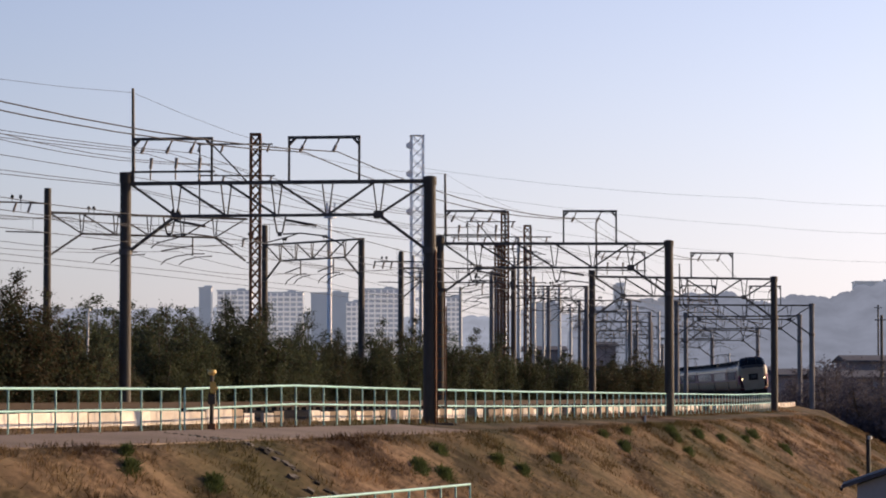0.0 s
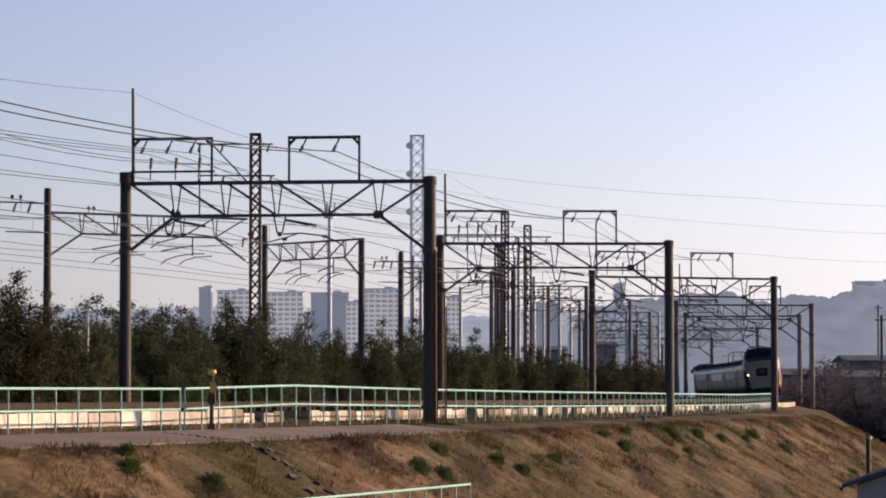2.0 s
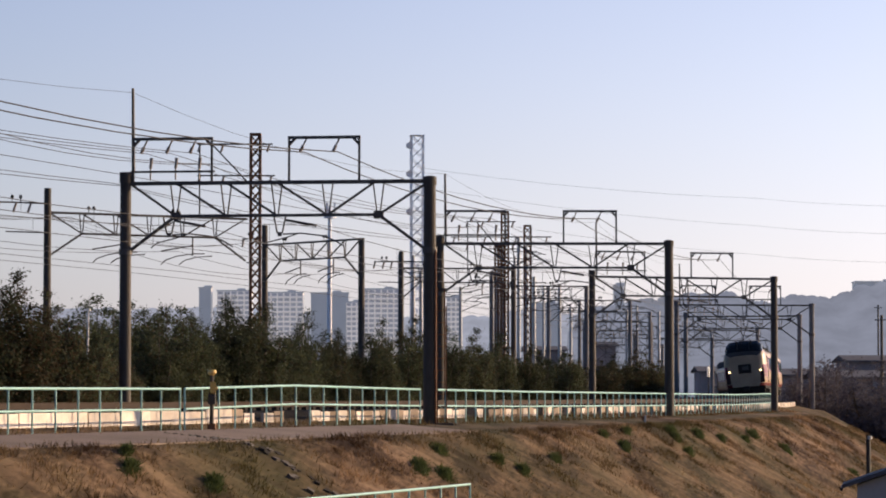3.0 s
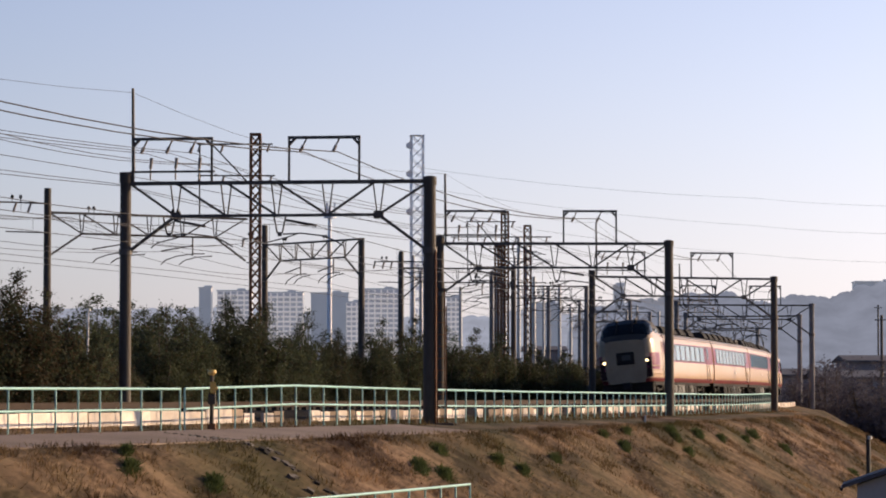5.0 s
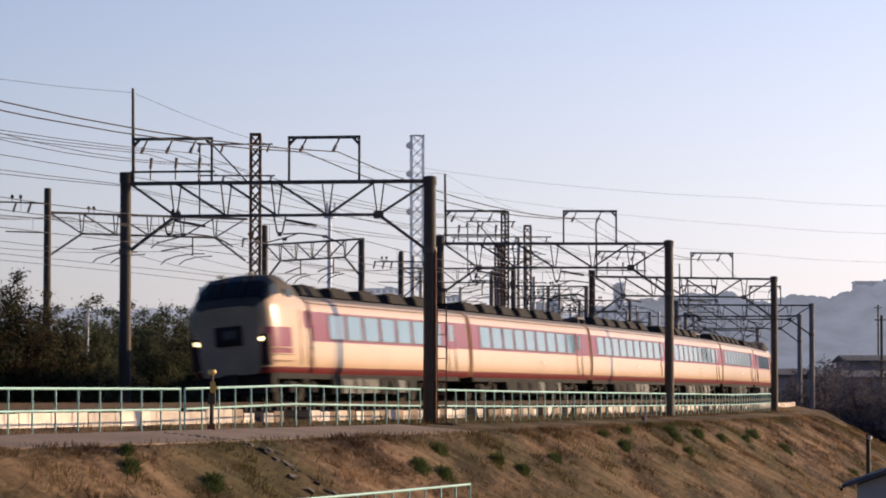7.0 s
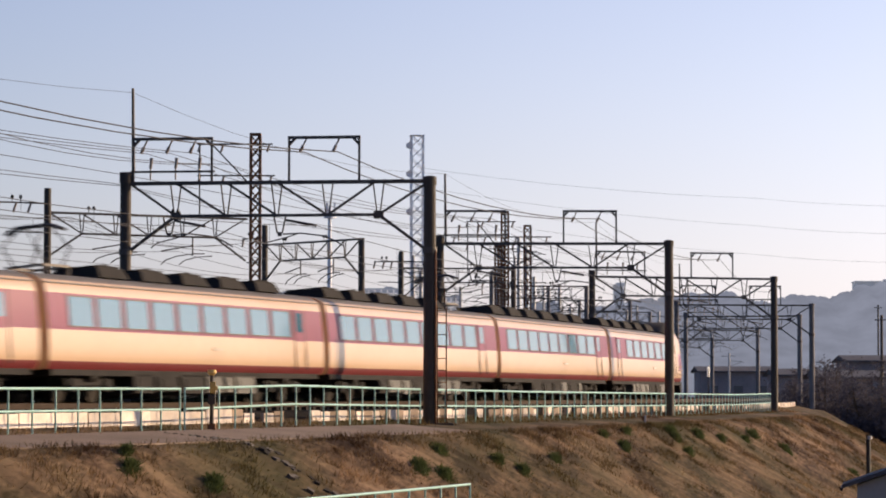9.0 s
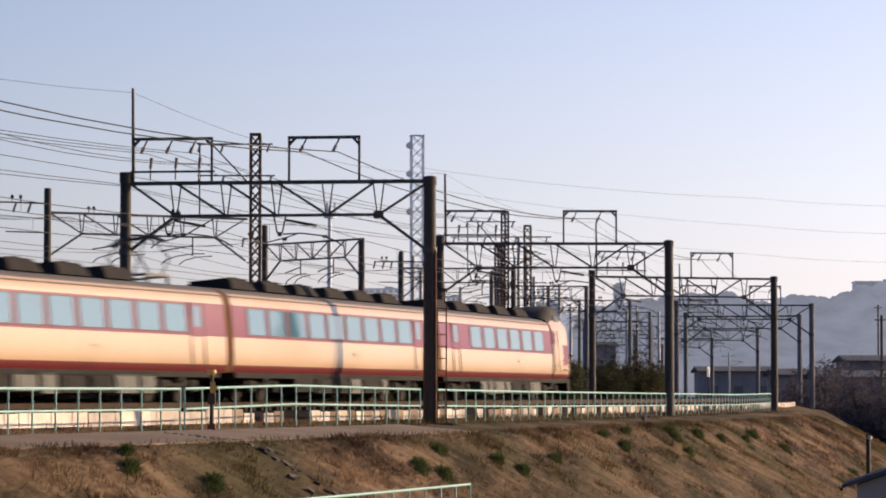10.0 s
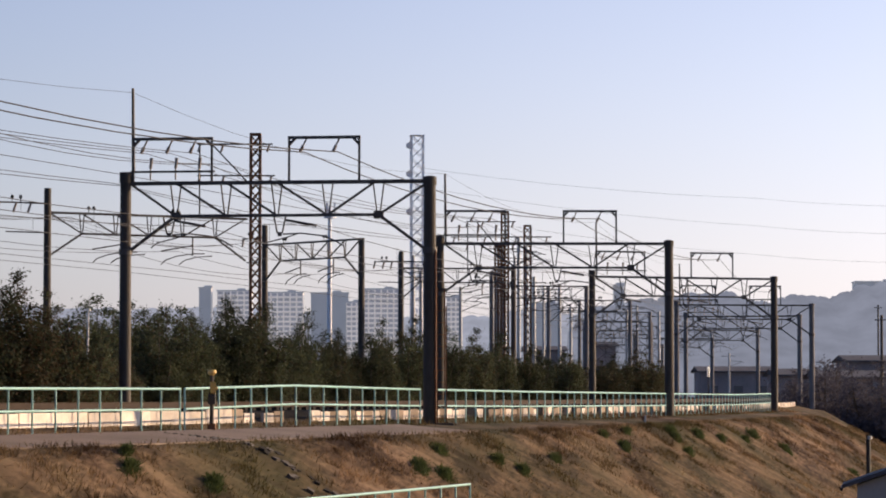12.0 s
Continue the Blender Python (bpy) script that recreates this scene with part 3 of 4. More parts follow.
# ---- catenary portals of the two near tracks ----
def portal(sr, sl, dz=0.0, o_r=3.8, o_l=-6.5, pole=True):
    """Two concrete masts, a trussed beam with knee braces, and two wire frames on top."""
    a, b = at(sl, o_l), at(sr, o_r)
    t = thing("catenary_portal", "dark trussed catenary portal on two round concrete masts", "catenary portal", Matrix.Translation((a + b) / 2 + Vector((0, 0, -0.9 + dz))), "portals over the near tracks")
    base = (a + b) / 2 + Vector((0, 0, -0.9))
    a, b = a - base, b - base

    def p(k, z):
        return a + (b - a) * k + Vector((0, 0, z))

    span = (b - a).length
    zt, zb = 7.48, 6.36
    # masts farther out take the haze-lightened colour
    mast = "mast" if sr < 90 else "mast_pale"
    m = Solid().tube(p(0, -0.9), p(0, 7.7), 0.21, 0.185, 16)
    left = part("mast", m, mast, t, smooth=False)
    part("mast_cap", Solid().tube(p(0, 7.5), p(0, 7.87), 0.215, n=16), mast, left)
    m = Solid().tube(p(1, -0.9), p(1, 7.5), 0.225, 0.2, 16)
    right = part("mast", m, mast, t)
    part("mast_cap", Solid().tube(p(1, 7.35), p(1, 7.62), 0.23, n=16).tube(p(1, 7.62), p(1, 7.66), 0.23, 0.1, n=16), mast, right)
    part("band", Solid().tube(p(1, 5.05), p(1, 5.25), 0.245, n=16), "steel", right)
    part("band", Solid().tube(p(0, 5.05), p(0, 5.25), 0.225, n=16), "steel", left)
    if sr == 8.4:
        for k in (-0.012, 0.02):
            part("cable_pipe", Solid().tube(p(k, -0.4) + Vector((0, -0.2, 0)), p(k, 5.4) + Vector((0, -0.2, 0)), 0.045, n=8), "rust", left, "rusty cable pipe")
    part("top_chord", Solid().bar(p(0, zt), p(1, zt), 0.11, 0.13), "steel", t)
    part("bottom_chord", Solid().bar(p(1 / 6, zb), p(5 / 6, zb), 0.1, 0.1), "steel", t)
    for k in (1, 2, 3, 4, 5):
        v = Solid()
        for d in (-0.018, 0.018):
            v.bar(p(k / 6 + d, zt), p(k / 6 + d * 0.25, zb), 0.045)
        part("strut", v, "steel", t)
    for k1, z1, k2, z2 in ((0.015, zt, 1 / 6, zb), (1 / 6, zt, 2 / 6, zb), (2 / 6, zt, 0.5, zb), (5 / 6 - 0.01, zt, 4 / 6, zb), (1, zt, 5 / 6, zb), (0.5, zt, 4 / 6, zb)):
        part("diagonal", Solid().bar(p(k1, z1), p(k2, z2), 0.06, 0.08), "steel", t)
    for k1, k2 in ((0.01, 1 / 6), (0.99, 5 / 6)):
        part("knee_brace", Solid().bar(p(k1, 5.15), p(k2, zb), 0.12, 0.1), "steel", t)
    for k in (1 / 6, 5 / 6):
        part("gusset", Solid().box(p(k, zb), (0.34, 0.06, 0.26), Matrix.Rotation(-math.atan2((b - a).y, (b - a).x) * -1, 3, "Z")), "steel", t)
    # wire frames above the beam
    for k1, k2, mid in ((0.54, 0.77, False), (0.025, 0.285, True)):
        fr = Solid()
        fr.bar(p(k1, zt), p(k1, 9.0), 0.08).bar(p(k2, zt), p(k2, 9.0), 0.08).bar(p(k1 - 0.004, 9.0), p(k2 + 0.004, 9.0), 0.1)
        for k, e in ((k1, 0.02), (k2, -0.02)):
            fr.bar(p(k, 8.75), p(k + e, 8.98), 0.09)
        if mid:
            fr.bar(p(k1 - 0.01, 7.88), p(k2 + 0.01, 7.88), 0.07)
        frame_part = part("wire_frame", fr, "steel", t)
        for q in ((0.25, 0.72) if not mid else (0.18, 0.5, 0.8)):
            k = k1 + (k2 - k1) * q
            ins = Solid().bar(p(k, 8.97), p(k - 0.012, 8.72), 0.05)
            ins.tube(p(k - 0.012, 8.72), p(k - 0.022, 8.5), 0.055, n=8)
            part("insulator", ins, "porcelain", frame_part)
            if mid:
                up = Solid().tube(p(k + 0.01, 7.6), p(k + 0.01, 8.35), 0.03, n=6)
                up.tube(p(k + 0.01, 8.0), p(k + 0.014, 8.35), 0.055, n=8)
                part("insulator", up, "porcelain", frame_part)
    if pole:
        part("lightning_pole", Solid().tube(p(0.025, 7.9), p(0.022, 10.75), 0.065, 0.05, n=8), "steel", t)
    # drop brackets carrying the messenger and contact wires
    for k in (0.265, 0.63):
        dr = Solid()
        for d in (-0.02, 0.02):
            dr.bar(p(k + d - 0.12, zb), p(k + d * 0.4 - 0.12, 5.75), 0.05)
        dr.box(p(k - 0.12, 5.72), (0.14, 0.14, 0.14))
        part("drop_bracket", dr, "steel", t)
        arm = Solid().pipe([p(k - 0.11, 5.72), p(k - 0.05, 5.75), p(k + 0.02, 5.66), p(k + 0.06, 5.5), p(k + 0.09, 5.3)], 0.028, 6)
        arm.pipe([p(k - 0.06, 5.74), p(k - 0.1, 5.6), p(k - 0.16, 5.45), p(k - 0.18, 5.28)], 0.024, 6)
        arm.tube(p(k - 0.1, 6.2), p(k, 6.0), 0.045, n=8)
        part("registration_arm", arm, "steel", t)
    return t


PORTALS = [(-71.5, -73.0), (-31.4, -33.3), (8.4, 5.5), (51.5, 45.5), (107, 104), (140, 142), (200, 196), (248, 244), (296, 292)]
for sr, sl in PORTALS:
    portal(sr, sl, dz={8.4: -0.14, 51.5: -0.13, 107: -0.06}.get(sr, 0.0), o_r=4.1 if sr == 107 else 3.8)


# ---- portals of the line behind the trees ----
def lattice(name, h, w, m, label, rungs, arms=(), mat="rust", group="", parent=None):
    t = thing(name, label, "lattice mast", m, group)
    for x in (-w / 2, w / 2):
        for y in (-w / 2, w / 2):
            part("leg", Solid().bar((x, y, 0), (x, y, h), max(0.1, w * 0.09)), mat, t)
    g = Solid()
    n = rungs
    for i in range(n):
        z0, z1 = h * i / n, h * (i + 1) / n
        for y in (-w / 2, w / 2):
            g.bar((-w / 2, y, z0), (w / 2, y, z1), max(0.05, w * 0.05))
            g.bar((w / 2, y, z0), (-w / 2, y, z1), max(0.05, w * 0.05))
        for x in (-w / 2, w / 2):
            g.bar((x, -w / 2, z0), (x, w / 2, z1), max(0.05, w * 0.05))
    tagged(part("lacing", g, mat, t), kind="stuff")
    part("cap", Solid().box((0, 0, h + 0.05), (w * 1.2, w * 1.2, 0.1)), mat, t)
    for z, x0, x1 in arms:
        ar = Solid().bar((x0, 0, z), (x1, 0, z), 0.06)
        arm = part("cross_arm", ar, "steel", t)
        if x0 < -2 and z > 10.5:
            part("stay", Solid().bar((x0 + 0.1, 0, z), (x0 + 0.1, 0, z - 3.0), 0.06).bar((x0 + 0.6, 0, z), (-0.2, 0, z - 1.7), 0.06), "steel", arm)
        for k in range(4):
            x = x0 + (x1 - x0) * (0.04 + 0.92 * k / 3)
            if abs(x) > w:
                part("insulator", Solid().tube((x, 0, z), (x - 0.1, 0, z - 0.32), 0.045, n=8), "porcelain", arm)
    return t


def back_portal(sl, sr, lat=False, o_l=-15.5, o_r=-9.5, zt=7.45, zb=6.65, h_l=8.4, h_r=7.5):
    a, b = at(sl, o_l), at(sr, o_r)
    base = (a + b) / 2 + Vector((0, 0, -0.9))
    t = thing("back_catenary_portal", "slender dark catenary portal rising behind the trees", "catenary portal", Matrix.Translation(base), "portals of the line behind the trees")
    a, b = a - base, b - base

    def p(k, z):
        return a + (b - a) * k + Vector((0, 0, z))

    # same haze-lightened colour on the far masts of this line
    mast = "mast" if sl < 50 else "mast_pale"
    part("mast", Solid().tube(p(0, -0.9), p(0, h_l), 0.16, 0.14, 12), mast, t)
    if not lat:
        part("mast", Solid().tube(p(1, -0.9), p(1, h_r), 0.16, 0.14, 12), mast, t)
    part("top_chord", Solid().bar(p(0, zt), p(1, zt), 0.09), "steel", t)
    part("bottom_chord", Solid().bar(p(0.17, zb), p(0.83, zb), 0.08), "steel", t)
    for k in (1, 2, 3, 4, 5):
        v = Solid()
        for d in (-0.012, 0.012):
            v.bar(p(k / 6 + d, zt), p(k / 6 + d * 0.3, zb), 0.035)
        part("strut", v, "steel", t)
    for k1, k2 in ((0.01, 1 / 6), (1 / 6, 2 / 6), (2 / 6, 0.5), (0.99, 5 / 6), (5 / 6, 4 / 6), (4 / 6, 0.5)):
        part("diagonal", Solid().bar(p(k1, zt), p(k2, zb), 0.05), "steel", t)
    for k1, k2 in ((0.01, 1 / 6), (0.99, 5 / 6)):
        part("knee_brace", Solid().bar(p(k1, 5.75), p(k2, zb), 0.07), "steel", t)
    ar = Solid().bar(p(0, 7.8), p(-0.24, 7.8), 0.06)
    arm = part("cross_arm", ar, "steel", t)
    for k in (-0.08, -0.15, -0.23):
        part("insulator", Solid().tube(p(k, 7.8), p(k - 0.015, 7.42), 0.05, n=8), "porcelain", arm)
    for k, z in ((-0.17, 7.8), (-0.13, 7.8), (0.2, zt), (0.225, zt), (0.62, zt), (0.645, zt)):
        part("pin_insulator", Solid().tube(p(k, z), p(k, z + 0.16), 0.015, n=6).tube(p(k, z + 0.16), p(k, z + 0.22), 0.05, 0.075, n=8).tube(p(k, z + 0.22), p(k, z + 0.3), 0.075, 0.04, n=8), "black", t)
    part("side_arm", Solid().bar(p(0, 6.65), p(-0.2, 6.65), 0.05), "steel", t)
    for k in (0.38, 0.72):
        ca = Solid()
        ca.tube(p(k, zb), p(k, 5.9), 0.03, n=6).tube(p(k, 6.3), p(k - 0.16, 6.05), 0.03, n=6)
        ca.pipe([p(k + 0.06, 5.98), p(k, 5.97), p(k - 0.08, 5.86), p(k - 0.14, 5.68), p(k - 0.16, 5.5)], 0.024, 6)
        ca.pipe([p(k + 0.1, 5.9), p(k + 0.02, 5.84), p(k - 0.04, 5.7), p(k - 0.07, 5.52)], 0.024, 6)
        part("registration_arm", ca, "steel", t)
    return t


BACK = [(-47, -43), (-19.9, -13.4), (6.8, 2.7), (33.6, 36), (61.9, 64), (92, 94), (124, 126), (160, 162), (200, 202)]
for i, (sl, sr) in enumerate(BACK):
    back_portal(sl, sr, lat=(i == 1))
for s, o, h, arms in ((-12.4, -9.5, 11.8, ((11.45, -2.4, 0.7), (10.15, -2.4, 0.8))), (34.5, -9.7, 11.4, ((10.9, -2.2, 0.6), (9.6, -2.2, 0.6))), (41.5, -9.7, 11.0, ((10.4, -4.5, 1.4),)), (37, -10.4, 9.6, ()), (55.5, -14.0, 10.6, ())):
    m = along(s, o, -0.85)
    lattice("lattice_mast", h, 0.38, Matrix.Translation(m.translation), "rust-brown lattice mast with wire arms behind the trees", 26, arms, group="lattice masts")


# ---- wires ----
def wire(name, pts, r, label, category="wire", sag=0.0, steps=8):
    g = Solid()
    rows = []
    line = []
    for p, q in zip(pts[:-1], pts[1:]):
        for i in range(steps):
            k = i / steps
            v = p.lerp(q, k)
            v.z -= sag * 4 * k * (1 - k)
            line.append(v)
    line.append(pts[-1])
    for i, v in enumerate(line):
        d = (line[min(i + 1, len(line) - 1)] - line[max(i - 1, 0)]).normalized()
        s = d.cross(Vector((0, 0, 1))).normalized() * r
        u = s.cross(d).normalized() * r
        rows.append([v + s, v + u, v - s, v - u])
    g.grid(rows, close=True)
    return tagged(part(name, g, "wire"), label, category, "overhead wires")


stations = [(-112, -113)] + PORTALS
for o, kk in ((0.0, 0.63), (-3.8, 0.265)):
    sp = [sr * kk + sl * (1 - kk) for sr, sl in stations]
    wire("messenger_wire", [at(s, o, 6.0) for s in sp], 0.012, "dark messenger wire sagging between portals", sag=0.5)
    wire("contact_wire", [at(s, o + (0.2 if i % 2 else -0.2), 5.2) for i, s in enumerate(sp)], 0.011, "dark contact wire above the track", sag=0.02, steps=4)
    g = Solid()
    for s1, s2 in zip(sp[:-1], sp[1:]):
        for i in range(1, 9):
            k = i / 9
            s = s1 + (s2 - s1) * k
            g.bar(at(s, o, 5.2), at(s, o, 6.0 - 2.0 * k * (1 - k)), 0.012)
    tagged(part("droppers", g, "wire"), "thin dropper wires between messenger and contact wire", "wire", "overhead wires", "stuff")
for kk, z, sag in ((0.59, 8.5, 0.6), (0.70, 8.5, 0.62), (0.07, 8.5, 0.4), (0.15, 8.5, 0.42), (0.23, 8.5, 0.45), (-0.03, 7.83, 0.0), (-0.04, 7.5, 0.2), (-0.025, 7.42, 0.3)):
    o = -6.5 + 10.3 * kk
    wire("feeder_wire", [at(sr * kk + sl * (1 - kk), o, z) for sr, sl in stations], 0.02 if kk > 0.5 else 0.012, "dark feeder wire strung between portal frames", sag=sag)
wire("earth_wire", [at(sl, -6.25, 10.6) for sr, sl in stations], 0.007, "thin earth wire between pole tops", sag=0.7)
back_st = [(-75, -70)] + BACK
for o, z, sag in ((-16.3, 7.4, 0.5), (-16.7, 7.4, 0.5), (-15.9, 7.45, 0.5), (-13.4, 6.0, 0.4), (-13.4, 5.2, 0.02), (-11.2, 6.0, 0.4), (-11.2, 5.2, 0.02)):
    wire("back_line_wire", [at((sl + sr) / 2, o, z) for sl, sr in back_st], 0.01, "thin dark wire of the line behind the trees", sag=sag)
for k in range(2):
    wire("lattice_feeder_wire", [at(s, o - 1.2 - 0.8 * k, z) for s, o, z in ((-90, -9.5, 10.6), (-50, -9.5, 10.4), (-12.4, -9.5, 9.8), (34.5, -9.7, 9.8), (75, -12, 9.6), (120, -14, 9.5))], 0.014, "thin dark wire between lattice masts", sag=0.9)
# ---- turquoise fence along the path ----
def fence(s1, s2, gap, label, o_of, z_of):
    t = thing("path_fence", label, "fence", group="turquoise fences")
    n = max(1, int(round((s2 - s1) / gap)))
    ss = [s1 + (s2 - s1) * i / n for i in range(n + 1)]
    H, MID = 1.08, 0.53

    def q(s, z):
        return at(s, o_of(s), z_of(s) + z)

    for name, z, r in (("top_rail", H, 0.034), ("middle_rail", MID, 0.03)):
        part(name, Solid().pipe([q(u, z) for u in ss], r), "rail_paint", t)
    for s in ss:
        part("post", Solid().tube(q(s, -0.1), q(s, H - 0.02), 0.026, n=8), "rail_paint", t)
    return t


def jog(s):
    return 3.72


def lift(s):
    return float(np.interp(s, (-70, -52.3, -44, -33, -20, 8, 30, 48), (-0.67, -0.65, -0.53, -0.62, -0.68, -0.74, -0.78, -0.72)))


fence(-90, -52.2, 1.235, "pale turquoise tubular steel fence beside the path", jog, lift)
fence(-51.9, -32.2, 1.16, "pale turquoise tubular steel fence beside the path, raised mid-way", jog, lift)
fence(-30.6, 7.9, 1.2, "pale turquoise tubular steel fence between two masts", jog, lift)
fence(9.0, 49.5, 1.2, "far pale turquoise tubular steel fence between two masts", jog, lift)
fence(-72.0, -50.0, 1.2, "pale turquoise tubular steel fence standing lower on the slope", lambda s: 11.2 + (-50 - s) * 0.01, lambda s: -3.2)


# ---- low retaining wall of concrete panels behind the fence ----
def retaining_wall():
    t = thing("retaining_wall", "low weathered concrete panel wall holding the ballast", "retaining wall", kind="structure")
    rng = random.Random(5)
    s = -92.0
    while s < 100:
        w = 1.9 if s < -46.5 else 0.8
        if not (-46.5 < s < 52 and rng.random() < 0.18):
            top = (-0.17 if s < -46 else -0.24) + rng.uniform(-0.03, 0.03)
            mm = along(s + w / 2, 2.75 + rng.uniform(-0.03, 0.03), (top - 0.85) / 2)
            part("panel", Solid().box((0, 0, 0), (0.1, w - 0.03, top + 0.85), Matrix.Rotation(radians(rng.uniform(-3, 1)), 3, "Y")), "wall_worn" if -46.5 < s < 52 and rng.random() < 0.55 else "wall_concrete", t, at_pose=mm)
        s += w
    return t


retaining_wall()


# ---- small railway items by the path ----
def marker_post():
    """A trackside signal marker with a small hooded lamp."""
    t = thing("trackside_marker", "slim dark marker post with a small sunlit yellow lamp", "marker post", Matrix.Translation(at(-51.4, 4.3, -0.75)))
    part("post", Solid().tube((0, 0, 0), (0, 0, 1.55), 0.06, 0.05, n=10), "mast", t)
    part("base_block", Solid().box((0, 0, 0.1), (0.22, 0.22, 0.3)), "rust", t)
    part("lamp_hood", Solid().tube((0, 0, 1.55), (0, 0, 1.62), 0.06, 0.12, n=12).tube((0, 0, 1.62), (0, 0, 1.7), 0.13, 0.1, n=12), "brass", t)
    part("plate", Solid().box((0.03, -0.06, 1.2), (0.14, 0.04, 0.34)).box((0.1, -0.05, 1.2), (0.12, 0.04, 0.1)), "brass", t)
    part("box", Solid().box((0, 0, 0.92), (0.2, 0.16, 0.3)), "mast", t)
    return t


marker_post()


def mast_ladder():
    t = thing("mast_ladder", "rusty steel ladder standing beside a concrete mast", "ladder", Matrix.Translation((-0.19, 99.1, -0.75)))
    for x in (0.0, 0.3):
        part("stile", Solid().bar((x, 0, 0), (x, 0, 4.0), 0.045), "rust", t)
    for i in range(10):
        part("rung", Solid().tube((0, 0, 0.25 + i * 0.4), (0.3, 0, 0.25 + i * 0.4), 0.018, n=6), "rust", t)
    part("foot_plate", Solid().box((0.2, 0, 0.02), (0.7, 0.4, 0.12)), "mast", t)
    part("conduit", Solid().tube((-0.06, 0.1, 0), (-0.06, 0.1, 5.9), 0.035, n=8), "rust", t)
    return t


mast_ladder()


def slope_steps():
    """A broken drainage flight of dark slabs down the slope."""
    t = thing("slope_gutter", "dark broken concrete drainage gutter running down the grassy slope", "gutter")
    for i in range(80):
        rng = random.Random(i)
        o = 4.9 + i * 0.085 + rng.uniform(-0.1, 0.1)
        if rng.random() < 0.3:
            continue
        mm = along(-55.6 - i * 0.015 + rng.gauss(0, 0.1 + 0.006 * i), o, surface(-56, o) - 0.02)
        g = Solid()
        g.box((0, 0, 0), (rng.uniform(0.1, 0.2), rng.uniform(0.12, 0.3), rng.uniform(0.08, 0.16)), Matrix.Rotation(radians(28 + rng.uniform(-14, 14)), 3, "Y") @ Matrix.Rotation(rng.uniform(-0.5, 0.5), 3, "Z"))
        part("slab", g, "mast" if rng.random() < 0.6 else "sleeper", t, at_pose=mm)
    return t


slope_steps()


lp = thing("lamp_post", "slim pale street lamp post among the trees", "street lamp", Matrix.Translation(at(-13.6, -16.4, -0.85)))
part("pole", Solid().tube((0, 0, 0), (0, 0, 4.6), 0.05, 0.035, n=8), "white", lp)
part("lamp_head", Solid().box((0.02, -0.05, 4.65), (0.14, 0.4, 0.1)), "white", lp)
st = thing("marker_stake", "short pale marker stake at the edge of the slope", "stake", Matrix.Translation(at(-8.4, 6.0, profile(6.0) - 0.05)))
part("stake", Solid().box((0, 0, 0.17), (0.07, 0.07, 0.34)), "white", st)
part("plate", Solid().box((-0.09, 0.02, 0.2), (0.12, 0.04, 0.2)), "rust", st)


# ---- trees ----
def tree_mesh(seed, leaves, leaf_size, dry):
    """A trunk that splits into several rising leaders, each a narrow spire of leafy clumps."""
    rng = random.Random(seed)
    tr = Solid()
    tr.tube((0, 0, 0), (0.06, 0.03, 0.9), 0.13, 0.1, 8)
    clumps = []
    n = rng.randint(6, 8)
    for i in range(n):
        a = 6.283 * i / n + rng.uniform(-0.4, 0.4)
        reach = 0.15 if i == 0 else rng.uniform(0.5, 1.25)
        top = 4.55 if i == 0 else rng.uniform(3.1, 4.5) - 0.55 * reach
        foot = Vector((0.05, 0.02, 0.4 + 0.5 * rng.random()))
        tip = Vector((math.cos(a) * reach, math.sin(a) * reach, top))
        knee = foot.lerp(tip, 0.4) + Vector((math.cos(a), math.sin(a), 0)) * 0.25 * reach
        tr.tube(foot, knee, 0.07, 0.045, 6).tube(knee, tip, 0.045, 0.012, 6)
        for k in range(9):
            f = 0.1 + 0.9 * k / 8
            c = foot.lerp(knee, f / 0.4) if f < 0.4 else knee.lerp(tip, (f - 0.4) / 0.6)
            w = 0.82 * (1.06 - f) ** 0.6
            for q in range(3):
                b = rng.uniform(0, 6.28)
                e = c + Vector((math.cos(b) * w, math.sin(b) * w, rng.uniform(-0.05, 0.2))) * rng.uniform(0.4, 1.1)
                tr.tube(c, e, 0.014, 0.006, 3, cap=False)
                clumps.append((e, rng.uniform(0.2, 0.38) * (1.2 - 0.5 * f)))
    for i in range(22):
        a, r = rng.uniform(0, 6.28), rng.uniform(0.4, 1.5)
        clumps.append((Vector((math.cos(a) * r, math.sin(a) * r, rng.uniform(0.15, 1.6))), 0.32))
    weight = list(itertools.accumulate(r * r for c, r in clumps))
    crown = Solid()
    for i in range(leaves):
        c, r = rng.choices(clumps, cum_weights=weight)[0]
        p = c + Vector((rng.gauss(0, r * 0.68), rng.gauss(0, r * 0.68), rng.gauss(0, r * 0.6)))
        p.z = max(p.z, 0.05)
        out = (p - c).normalized() + Vector((0, 0, 0.5))
        n = (out + Vector((rng.gauss(0, 0.5), rng.gauss(0, 0.5), rng.gauss(0, 0.5)))).normalized()
        u = n.orthogonal().normalized()
        u.rotate(Matrix.Rotation(rng.uniform(0, 6.28), 3, n))
        v = n.cross(u)
        l = leaf_size * rng.uniform(0.6, 1.4)
        u, v = u * l, v * l * 0.42
        crown.face([p - u, p + v * 0.9 - u * 0.1, p + u, p - v * 0.9], 1 if rng.random() < dry else 0)
    return tr, crown


def tree(seed, dry, leaves=15000, leaf_size=0.064, label="dense evergreen tree with dark dusty foliage"):
    tr, crown = tree_mesh(seed, leaves, leaf_size, dry)
    t = thing("evergreen_tree", label, "tree", group="trees beside the track")
    part("trunk", tr, "bark", t)
    part("crown", crown, ["leaf", "dusk" if dry > 0.9 else "leaf_brown"], t)
    return t


